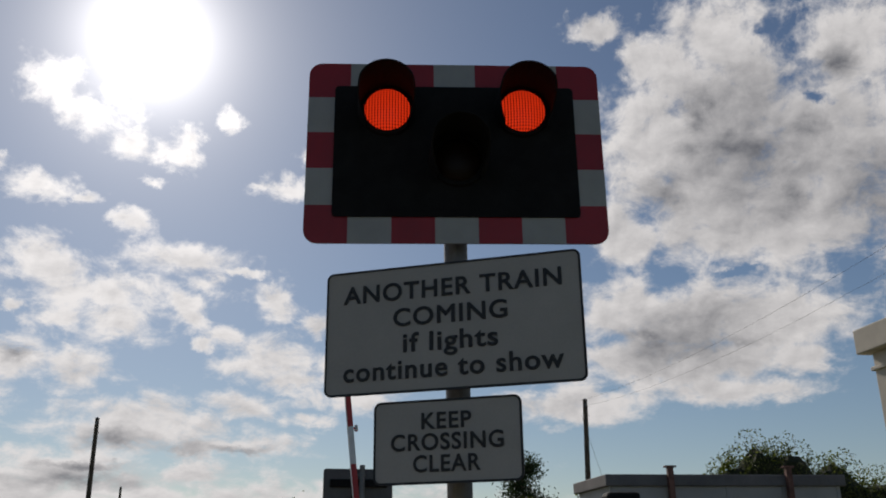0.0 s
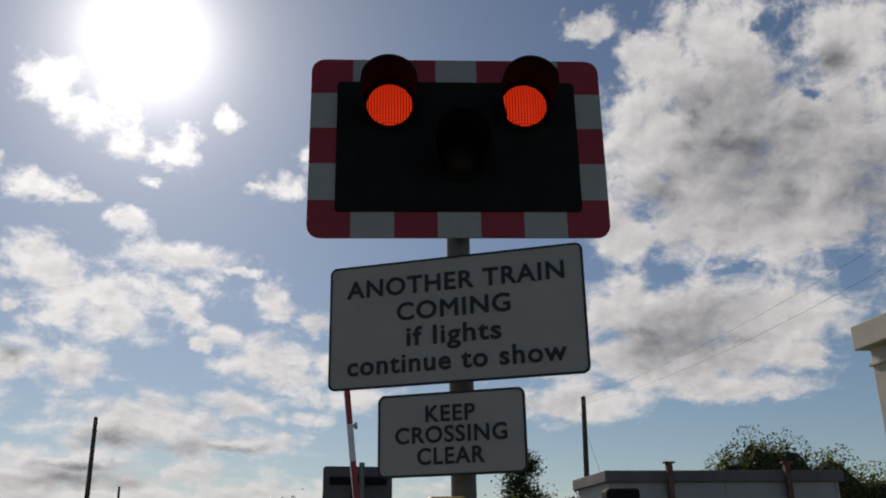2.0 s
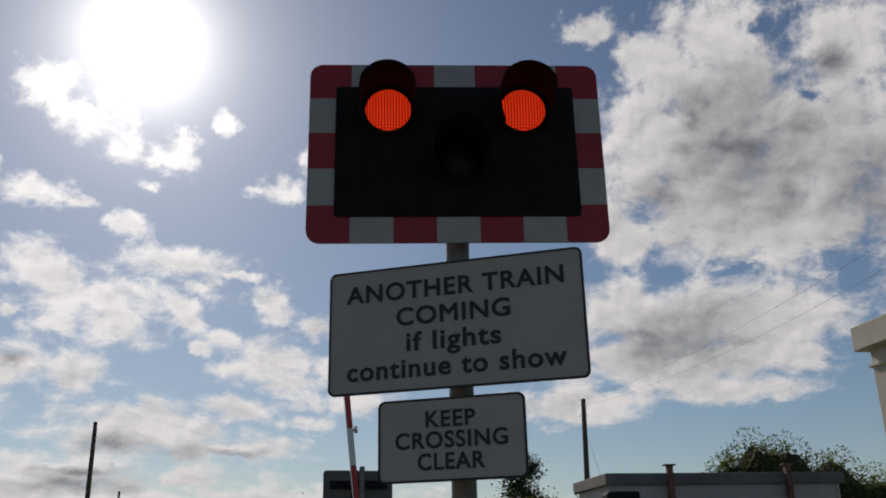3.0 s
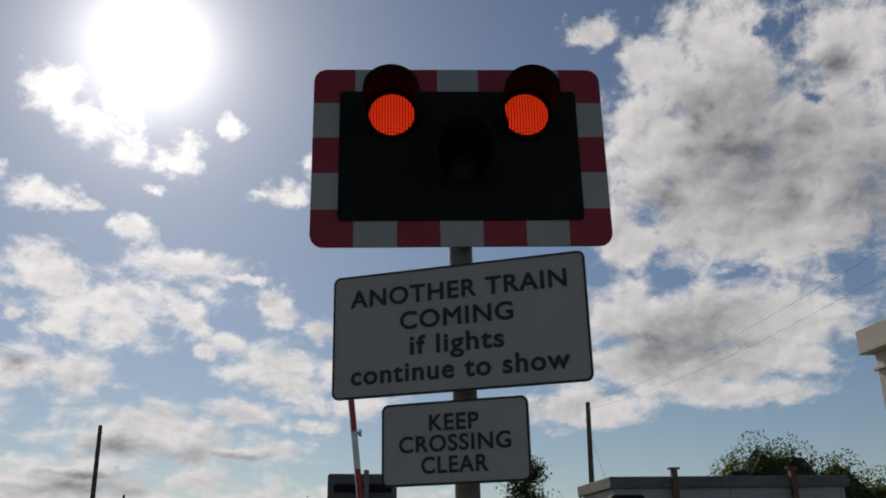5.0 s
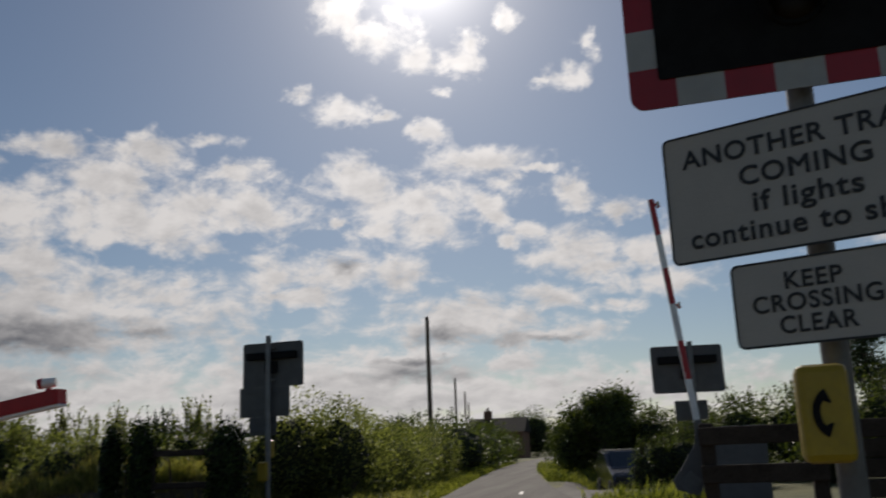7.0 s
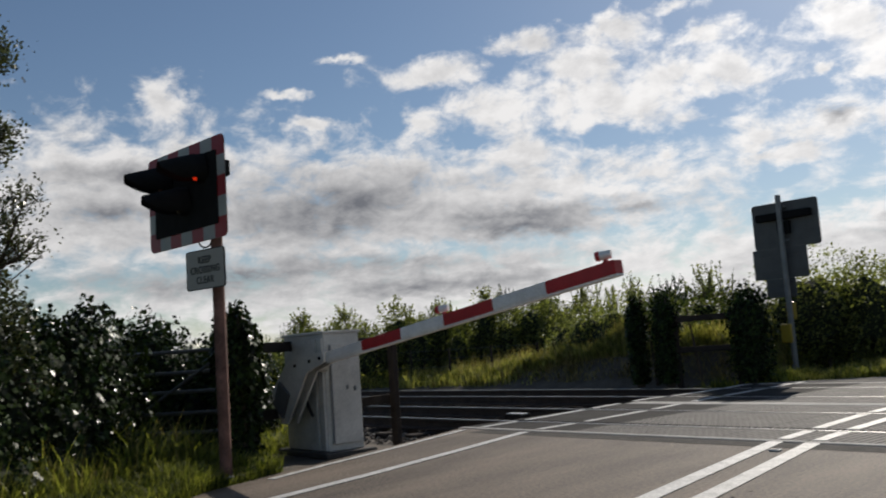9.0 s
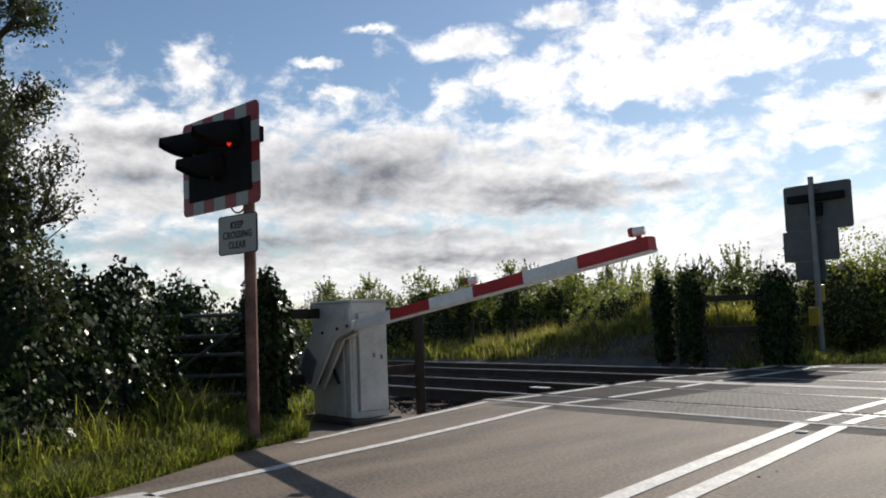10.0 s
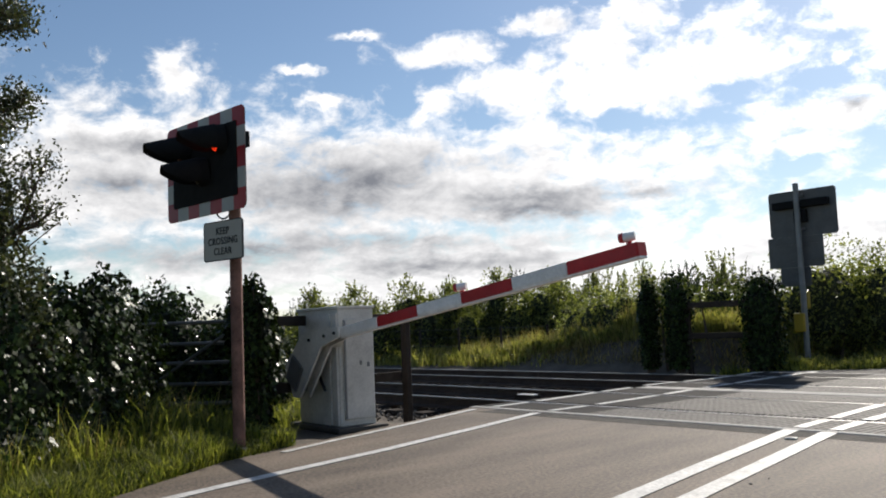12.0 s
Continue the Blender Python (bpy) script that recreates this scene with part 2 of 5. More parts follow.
def ribbed_material(name, base):
    """Rubber deck panel with raised ribs across it."""
    m = bpy.data.materials.new(name)
    m.use_nodes = True
    k = Net(m.node_tree)
    co = k.node("ShaderNodeTexCoord").outputs["Object"]
    s = k.node("ShaderNodeSeparateXYZ")
    k.put(s.inputs[0], co)
    wave = k.math("SINE", k.math("MULTIPLY", s.outputs[0], 2 * math.pi / 0.075))
    cell = k.math("SINE", k.math("MULTIPLY", s.outputs[1], 2 * math.pi / 0.11))
    h = k.math("MULTIPLY_ADD", k.math("MULTIPLY", wave, cell), 0.35, wave)
    stain = k.noise(co, 2.5, 4)
    p = k.node("ShaderNodeBsdfPrincipled")
    f = k.span(k.math("ADD", h, k.math("MULTIPLY_ADD", stain, 1.6, -0.8)), -0.9, 0.9)
    k.put(p.inputs["Base Color"], k.mix(f, tuple(v * 0.12 for v in base), tuple(v * 2.7 for v in base)))
    p.inputs["Roughness"].default_value, p.inputs["Specular IOR Level"].default_value = 0.75, 0.22
    b = k.node("ShaderNodeBump")
    b.inputs["Strength"].default_value, b.inputs["Distance"].default_value = 0.8, 0.012
    k.put(b.inputs["Height"], h)
    k.put(p.inputs["Normal"], b.outputs[0])
    k.put(k.node("ShaderNodeOutputMaterial").inputs[0], p.outputs[0])
    return m


DARK_CONCRETE = material("dark_concrete", (0.07, 0.063, 0.056), 0.9, spread=0.35, scale=4, fine=80, bump=0.4)
DARK_WOOD = material("dark_timber", (0.045, 0.036, 0.03), 0.92, spec=0.1, spread=0.4, scale=5, fine=60, bump=0.5, bump_scale=40)
ASPHALT = material("asphalt", (0.152, 0.119, 0.09), 0.75, spread=0.55, scale=1.6, fine=38, bump=0.9, bump_scale=90, spec=0.28, stretch=(1.0, 0.22, 1.0), grain=1.5, depth=0.006)
LANE_ASPHALT = material("lane_asphalt", (0.095, 0.088, 0.08), 0.85, spread=0.45, scale=1.4, fine=60, bump=0.7, bump_scale=110, spec=0.15, stretch=(1.6, 0.12, 1.0), grain=1.0)
OLD_ASPHALT = material("old_asphalt", (0.07, 0.065, 0.058), 0.9, spread=0.6, scale=4, fine=60, bump=0.9, bump_scale=90, spec=0.12, grain=1.3)
LINE_PAINT = material("line_paint", (0.52, 0.51, 0.485), 0.6, spread=0.3, scale=7, fine=45, bump=0.5, bump_scale=90, grain=1.4)
CONCRETE = material("concrete", (0.42, 0.4, 0.37), 0.85, spread=0.3, scale=4, fine=80, bump=0.4)
GALV = material("galvanised_steel", (0.21, 0.213, 0.213), 0.55, 0.4, spread=0.2, scale=5, fine=60, bump=0.08)
CABINET = material("aluminium_cabinet", (0.58, 0.56, 0.52), 0.55, 0.12, spread=0.24, scale=3, fine=50, bump=0.06)
RUST = material("rusty_steel", (0.13, 0.06, 0.045), 0.75, 0.1, spread=0.45, scale=6, fine=70, bump=0.3, second=(0.2, 0.1, 0.075))
POST_GREY = material("grey_post_paint", (0.13, 0.13, 0.13), 0.55, 0.2, spread=0.2, scale=6)
BLACK = material("matt_black", (0.014, 0.014, 0.0145), 0.85, spread=0.3, scale=8, bump=0.05, spec=0.12)
RED_SHEET = material("red_reflective", (0.3, 0.008, 0.014), 0.4, spread=0.15, scale=6, fine=200, bump=0.03)
WHITE_SHEET = material("white_reflective", (0.36, 0.355, 0.335), 0.45, spread=0.1, scale=6, fine=200, bump=0.03)
SIGN_WHITE = material("sign_white", (0.4, 0.375, 0.335), 0.45, spread=0.09, scale=4, fine=90, bump=0.02)
SIGN_BACK = material("sign_back_grey", (0.1, 0.1, 0.1), 0.55, 0.2, spread=0.2, scale=4)
SIGN_BLACK = material("sign_black", (0.014, 0.014, 0.015), 0.5, spread=0.2, bump=0.0)
RED_LENS = lens_material("red_lens", (0.5, 0.02, 0.01), (0.95, 0.042, 0.008))
DARK_LENS = lens_material("dark_red_lens", (0.06, 0.006, 0.004), None)
AMBER_LENS = lens_material("amber_lens", (0.012, 0.006, 0.003), None)
ARM_RED = material("arm_red", (0.42, 0.02, 0.025), 0.4, spread=0.18, scale=7, bump=0.05)
ARM_WHITE = material("arm_white", (0.82, 0.81, 0.79), 0.42, spread=0.14, scale=5, bump=0.05)
YELLOW = material("yellow_plastic", (0.330, 0.228, 0.009), 0.42, spread=0.15, scale=6, bump=0.05)
WOOD = material("weathered_timber", (0.14, 0.11, 0.085), 0.8, spread=0.4, scale=5, fine=60, bump=0.5, bump_scale=40)
POLE_WOOD = material("pole_timber", (0.1, 0.075, 0.055), 0.85, spread=0.35, scale=3, fine=40, bump=0.4)
RAIL_SIDE = material("rail_rust", (0.06, 0.04, 0.03), 0.8, 0.2, spread=0.4, scale=5, bump=0.2)
RAIL_TOP = material("rail_polished", (0.34, 0.33, 0.32), 0.36, 1.0, spread=0.1, scale=5, bump=0.0)
BALLAST = material("ballast", (0.12, 0.105, 0.09), 0.9, spread=0.5, scale=12, fine=60, bump=0.8, bump_scale=40, island=True)
DECK = ribbed_material("ribbed_deck", (0.066, 0.061, 0.055))
DECK_PLAIN = material("plain_deck", (0.034, 0.032, 0.03), 0.9, spread=0.35, scale=3, fine=100, bump=0.5, spec=0.1)
EARTH = material("earth", (0.105, 0.085, 0.064), 0.95, spread=0.4, scale=3, fine=30, bump=0.8, bump_scale=20, depth=0.03)
MEADOW = material("meadow", (0.09, 0.115, 0.035), 0.95, spread=0.4, scale=0.35, fine=9, bump=0.8, bump_scale=12, second=(0.15, 0.14, 0.05), depth=0.05)
BANK_GRASS = material("bank_grass_blades", (0.15, 0.165, 0.045), 0.6, spread=0.35, scale=1.2, bump=0, second=(0.28, 0.255, 0.1), island=True, through_light=0.5, spec=0.2)
GRASS = material("grass_blades", (0.06, 0.094, 0.018), 0.55, spread=0.5, scale=1.5, bump=0, second=(0.2, 0.2, 0.055), island=True, through_light=0.5, spec=0.3)
DRY_GRASS = material("dry_grass", (0.16, 0.125, 0.055), 0.7, spread=0.3, scale=2.0, bump=0, second=(0.3, 0.24, 0.11), island=True, through_light=0.35, spec=0.2)
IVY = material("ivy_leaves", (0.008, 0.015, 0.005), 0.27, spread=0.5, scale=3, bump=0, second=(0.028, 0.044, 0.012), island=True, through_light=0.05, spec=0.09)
FIELD_LEAF = material("scrub_leaves", (0.09, 0.11, 0.045), 0.5, spread=0.4, scale=1.0, bump=0, second=(0.17, 0.18, 0.07), island=True, through_light=0.55, spec=0.3)
LEAF = material("hedge_leaves", (0.042, 0.064, 0.018), 0.5, spread=0.45, scale=1.0, bump=0, second=(0.09, 0.11, 0.03), island=True, through_light=0.36, spec=0.35)
THORN_LEAF = material("hawthorn_leaves", (0.035, 0.05, 0.02), 0.3, spread=0.4, scale=1.5, bump=0, second=(0.07, 0.075, 0.035), island=True, through_light=0.22, spec=0.6)
PINE = material("conifer_leaves", (0.025, 0.045, 0.018), 0.6, spread=0.4, scale=1.5, bump=0, island=True, through_light=0.2, spec=0.3)
# for solid lumps inside bushes: inner shade put into a near-black green
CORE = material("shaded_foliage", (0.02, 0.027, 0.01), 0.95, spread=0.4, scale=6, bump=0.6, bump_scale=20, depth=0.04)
BARK = material("bark", (0.09, 0.065, 0.045), 0.9, spread=0.4, scale=8, fine=60, bump=0.7, bump_scale=40)
CABIN_WALL = material("cabin_panel", (0.42, 0.41, 0.385), 0.6, spread=0.12, scale=2, fine=60, bump=0.06)
CABIN_ROOF = material("cabin_roof", (0.16, 0.15, 0.145), 0.8, spread=0.25, scale=2)
CREAM = material("cream_render", (0.55, 0.5, 0.42), 0.85, spread=0.12, scale=1.5, bump=0.2)
BRICK_FAR = material("dark_brick", (0.16, 0.085, 0.06), 0.9, spread=0.3, scale=5, bump=0.3)
SLATE = material("slate", (0.022, 0.022, 0.024), 0.95, spec=0.1, spread=0.3, scale=4, bump=0.2)
DARK_PAINT = material("dark_green_paint", (0.014, 0.016, 0.015), 0.7, spread=0.25, scale=4, spec=0.15)
GLASS = material("window_glass", (0.03, 0.035, 0.04), 0.05, spread=0.1, bump=0, spec=0.8)
CAR_PAINT = material("dark_car_paint", (0.08, 0.085, 0.095), 0.18, 0.7, spread=0.05, bump=0)
TYRE = material("tyre_rubber", (0.02, 0.02, 0.02), 0.8, spread=0.2)
CABLE = material("black_cable", (0.02, 0.02, 0.02), 0.6, spread=0.2)
GRAVEL = material("gravel_drive", (0.11, 0.1, 0.088), 0.9, spread=0.35, scale=2, fine=40, bump=0.6)


# ---------------------------------------------------------------- building tools
def mesh_of(name, bm, mat):
    me = bpy.data.meshes.new(name)
    bmesh.ops.recalc_face_normals(bm, faces=bm.faces)
    bm.to_mesh(me)
    bm.free()
    me.materials.append(mat)
    return me


def part(name, bm, mat, parent, label=""):
    ob = new(name, mesh_of(name, bm, mat) if isinstance(bm, bmesh.types.BMesh) else bm)
    ob.parent = parent
    return tagged(ob, label)


def thing(name, m, label, category, group="", kind=""):
    ob = new(name)
    ob.matrix_basis = m
    return tagged(ob, label, category, group, kind)


def solo(name, bm, mat, label, category, kind="", m=None, group=""):
    ob = new(name, mesh_of(name, bm, mat) if isinstance(bm, bmesh.types.BMesh) else bm)
    if m is not None:
        ob.matrix_basis = m
    return tagged(ob, label, category, group, kind)


def box(c, s, m=None, bevel=0.0, bm=None):
    bm = bm or bmesh.new()
    mat = Matrix.Translation(c) @ (m or Matrix()) @ Matrix.Diagonal((*s, 1))
    vs = bmesh.ops.create_cube(bm, size=1, matrix=mat)["verts"]
    if bevel:
        bmesh.ops.bevel(bm, geom=list({e for v in vs for e in v.link_edges}), offset=bevel, segments=2, affect="EDGES", profile=0.5)
    return bm


def tube(a, b, r0, r1=None, seg=12, bm=None):
    bm = bm or bmesh.new()
    a, b = Vector(a), Vector(b)
    d = b - a
    m = Matrix.Translation((a + b) / 2) @ d.to_track_quat("Z", "Y").to_matrix().to_4x4()
    bmesh.ops.create_cone(bm, cap_ends=True, segments=seg, radius1=r0, radius2=r0 if r1 is None else r1, depth=d.length, matrix=m)
    return bm


def prism(outline, y0, y1, bm=None):
    """An outline of (x, z) points, made solid from y0 to y1."""
    bm = bm or bmesh.new()
    a = [bm.verts.new((x, y0, z)) for x, z in outline]
    b = [bm.verts.new((x, y1, z)) for x, z in outline]
    bm.faces.new(a)
    bm.faces.new(list(reversed(b)))
    for i in range(len(a)):
        j = (i + 1) % len(a)
        bm.faces.new((a[j], a[i], b[i], b[j]))
    return bm


def rounded(w, h, r, n=6, cx=0.0, cz=0.0):
    out = []
    for sx, sz, a0 in ((1, 1, 0), (-1, 1, 90), (-1, -1, 180), (1, -1, 270)):
        for i in range(n + 1):
            a = radians(a0 + 90 * i / n)
            out.append((cx + sx * (w / 2 - r) + r * math.cos(a), cz + sz * (h / 2 - r) + r * math.sin(a)))
    return out


def flat_strip(points, width, z, bm=None, thick=0.004):
    """A painted strip along points on the ground."""
    bm = bm or bmesh.new()
    pts = [Vector((*p, 0)) for p in points]
    rows = []
    for i, p in enumerate(pts):
        d = (pts[min(i + 1, len(pts) - 1)] - pts[max(i - 1, 0)]).normalized()
        s = Vector((-d.y, d.x, 0)) * width / 2
        rows.append([bm.verts.new((q.x, q.y, zz)) for q in (p - s, p + s) for zz in (z, z + thick)])
    for a, b in zip(rows, rows[1:]):
        bm.faces.new((a[1], a[3], b[3], b[1]))
        bm.faces.new((a[0], a[1], b[1], b[0]))
        bm.faces.new((a[3], a[2], b[2], b[3]))
    for r in (rows[0], rows[-1]):
        bm.faces.new((r[0], r[2], r[3], r[1]))
    return bm


def curve_of(rows, y):
    """x at y along rows of (y, x)."""
    for (y0, x0), (y1, x1) in zip(rows, rows[1:]):
        if y <= y1:
            return x0 + (x1 - x0) * (y - y0) / (y1 - y0)
    return rows[-1][1]


def array_mesh(name, verts, faces_per, mat):
    """A mesh of many alike faces with 'faces_per' corners each, given corner by corner."""
    me = bpy.data.meshes.new(name)
    n = len(verts)
    me.vertices.add(n)
    me.vertices.foreach_set("co", np.asarray(verts, dtype=np.float32).ravel())
    me.loops.add(n)
    me.loops.foreach_set("vertex_index", np.arange(n, dtype=np.int32))
    me.polygons.add(n // faces_per)
    me.polygons.foreach_set("loop_start", np.arange(0, n, faces_per, dtype=np.int32))
    me.update()
    me.validate()
    me.materials.append(mat)
    return me


def unit(v):
    return v / np.maximum(np.linalg.norm(v, axis=1, keepdims=True), 1e-9)


def leaves(name, centres, size, mat, rng, droop=0.3, slim=0.55, out=None, shingle=False):
    """Many small pointed leaves, each a bent four-sided blade; shingled ones hang over one another facing outwards."""
    n = len(centres)
    along = unit(rng.normal(size=(n, 3)) + np.array([0, 0, -droop]))
    if out is not None:
        along = unit(along + out * 0.5)
    side = unit(np.cross(along, rng.normal(size=(n, 3))))
    if shingle:
        face = unit(out + np.array([0, 0, 0.35]) + rng.normal(size=(n, 3)) * 0.55)
        along = unit(np.array([0, 0, -1.0]) + out * 0.45 + rng.normal(size=(n, 3)) * 0.4)
        side = unit(np.cross(along, face))
        slim = 0.85
    s = size * rng.uniform(0.55, 1.35, size=(n, 1))
    up = np.cross(along, side)
    a = centres - along * s * 0.5
    b = centres + side * s * slim * 0.5 + up * s * 0.06
    c = centres + along * s * 0.5
    d = centres - side * s * slim * 0.5 + up * s * 0.06
    return array_mesh(name, np.stack([a, b, c, d], axis=1).reshape(-1, 3), 4, mat)


def blades(name, roots, height, mat, rng, width=0.008, lean=0.45):
    """Grass: each blade a narrow bent strip of two pieces."""
    n = len(roots)
    wave = np.array([[noise.noise(Vector((r[0] * 1.7, r[1] * 1.7, 9.0)))] for r in roots])
    h = height * rng.uniform(0.35, 1.25, size=(n, 1)) * (1 + 0.9 * wave)
    a = rng.uniform(0, 2 * np.pi, size=(n, 1))
    way = np.concatenate([np.cos(a), np.sin(a), np.zeros((n, 1))], axis=1)
    side = np.concatenate([-np.sin(a), np.cos(a), np.zeros((n, 1))], axis=1) * width
    l = lean * rng.uniform(0.2, 1.3, size=(n, 1))
    mid = roots + way * h * l * 0.35 + np.array([0, 0, 1]) * h * 0.6
    tip = roots + way * h * l + np.array([0, 0, 1]) * h * (1 - 0.25 * l)
    q1 = np.stack([roots - side, roots + side, mid + side * 0.8, mid - side * 0.8], axis=1)
    q2 = np.stack([mid - side * 0.8, mid + side * 0.8, tip + side * 0.1, tip - side * 0.1], axis=1)
    return array_mesh(name, np.concatenate([q1, q2], axis=1).reshape(-1, 3), 4, mat)


def lumps(blobs, bm=None, shrink=0.8, seed=0, sub=3):
    """Uneven rounded masses: blobs of (x, y, z, rx, ry, rz)."""
    bm = bm or bmesh.new()
    for x, y, z, rx, ry, rz in blobs:
        vs = bmesh.ops.create_icosphere(bm, subdivisions=sub, radius=1)["verts"]
        for v in vs:
            f = shrink * (1 + 0.3 * noise.noise(v.co * 2.3 + Vector((x, y, z + seed))))
            v.co = Vector((x + v.co.x * rx * f, y + v.co.y * ry * f, max(z + v.co.z * rz * f, -0.05)))
    return bm


def shell_points(blobs, n, rng, inner=0.72, rough=0.22):
    """Points in the outer layer of blobs, thinner and uneven towards the rim; also the way outwards."""
    w = np.array([b[3] * b[4] + b[3] * b[5] + b[4] * b[5] for b in blobs])
    pick = rng.choice(len(blobs), size=n, p=w / w.sum())
    B = np.array(blobs)[pick]
    d = unit(rng.normal(size=(n, 3)))
    k = np.round(d * 3.2) + B[:, :3]
    wob = np.sin(k[:, :1] * 12.9 + k[:, 1:2] * 78.2 + k[:, 2:3] * 37.7)
    r = rng.uniform(inner, 1.08, size=(n, 1)) * (1 + rough * wob)
    p = B[:, :3] + d * B[:, 3:] * r
    keep = p[:, 2] > 0.02
    return p[keep], d[keep]


def shoots(blobs, count, length, per, rng, up=0.8):
    """Thin upright shoots that stand out of blobs: their tubes and the places of their leaves."""
    bm, spots = bmesh.new(), []
    for _ in range(count):
        b = blobs[rng.integers(len(blobs))]
        a, t = rng.uniform(0, 2 * np.pi), rng.uniform(0.0, 0.75)
        base = Vector((b[0] + b[3] * t * math.cos(a), b[1] + b[4] * t * math.sin(a), b[2] + b[5] * math.sqrt(1 - t * t) * 0.85))
        way = Vector((rng.normal() * (1 - up), rng.normal() * (1 - up), 1)).normalized()
        L = length * rng.uniform(0.4, 1.2)
        tube(base, base + way * L, 0.008, 0.003, 4, bm)
        for _ in range(per):
            f = rng.uniform(0.15, 1.0)
            spots.append(base + way * L * f + Vector(rng.normal(size=3)) * 0.035 * (1.3 - f))
    return bm, np.array([tuple(s) for s in spots])


def bush(name, blobs, count, size, mat, label, category, seed, twigs=0, twig_length=0.5, per=22, group="", droop=0.3, stems=3, kind="", up=0.8, core=0.7, shingle=False):
    """A shrub or hedge: stems, solid lumps coloured dark for the shade inside, and a crown of leaves."""
    rng = np.random.default_rng(seed)
    cx, cy = sum(b[0] for b in blobs) / len(blobs), sum(b[1] for b in blobs) / len(blobs)
    root = thing(name, pose(cx, cy, 0), label, category, group, kind)
    blobs = [(b[0] - cx, b[1] - cy, *b[2:]) for b in blobs]
    bm = bmesh.new()
    for b in blobs:
        for i in range(stems):
            a = rng.uniform(0, 6.28)
            tube((b[0] + 0.25 * b[3] * math.cos(a), b[1] + 0.25 * b[4] * math.sin(a), -0.05),
                 (b[0] + 0.5 * b[3] * math.cos(a), b[1] + 0.5 * b[4] * math.sin(a), b[2] + 0.4 * b[5]), 0.035, 0.012, 6, bm)
    tagged(part("stem", bm, BARK, root), kind="stuff")
    p, d = shell_points(blobs, count, rng)
    crown = leaves("crown", p, size, mat, rng, droop, out=d, shingle=shingle)
    part("crown", crown, mat, root)
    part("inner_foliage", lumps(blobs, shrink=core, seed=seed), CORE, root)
    if twigs:
        tb, spots = shoots(blobs, twigs, twig_length, per, rng, up)
        tagged(part("twig", tb, BARK, root), kind="stuff")
        part("shoot_leaves", leaves("shoot_leaves", spots, size, mat, rng, 0.0), mat, root)
    return root


def tree(name, at, height, spread, count, size, mat, label, seed, levels=4, trunk=0.12, bare=0.25, upright=0.35):
    """A tree: a tapered trunk, limbs that fork, and leaves round the twigs."""
    rng = np.random.default_rng(seed)
    root = thing(name, pose(*at), label, "tree")
    wood, limb_bm, ends = bmesh.new(), bmesh.new(), []
    top = Vector((rng.normal() * 0.05 * height, rng.normal() * 0.05 * height, height * 0.62))
    tube((0, 0, -0.1), top * 0.5, trunk, trunk * 0.7, 9, wood)
    tube(top * 0.5, top, trunk * 0.7, trunk * 0.35, 8, wood)

    def grow(p, way, length, r, level):
        q = p + way * length
        tube(p, q, r, r * 0.6, 6 if level > 1 else 4, limb_bm)
        if level <= 1:
            ends.append((p, q))
        if level == 0:
            return
        for _ in range(3):
            w = (way + Vector(rng.normal(size=3)) * 0.55 + Vector((0, 0, upright * 0.5))).normalized()
            grow(p + way * length * rng.uniform(0.45, 1.0), w, length * rng.uniform(0.5, 0.72), r * 0.55, level - 1)
    for i in range(9):
        f = bare + (1 - bare) * i / 8
        a = i * 2.4 + rng.uniform(-0.4, 0.4)
        w = Vector((math.cos(a), math.sin(a), upright + f * 0.8)).normalized()
        grow(top * f, w, spread * (1.05 - 0.45 * f) * rng.uniform(0.5, 0.72), trunk * 0.36, levels - 1)
    part("trunk", wood, BARK, root)
    part("limb", limb_bm, BARK, root)
    pick = rng.integers(len(ends), size=count)
    A = np.array([tuple(ends[i][0]) for i in pick])
    Bq = np.array([tuple(ends[i][1]) for i in pick])
    f = rng.uniform(0, 1.15, size=(count, 1))
    c = A + (Bq - A) * f + rng.normal(size=(count, 3)) * size * 2.0
    part("crown", leaves("crown", c, size, mat, rng, 0.3), mat, root)
    return root


LETTERS = {}


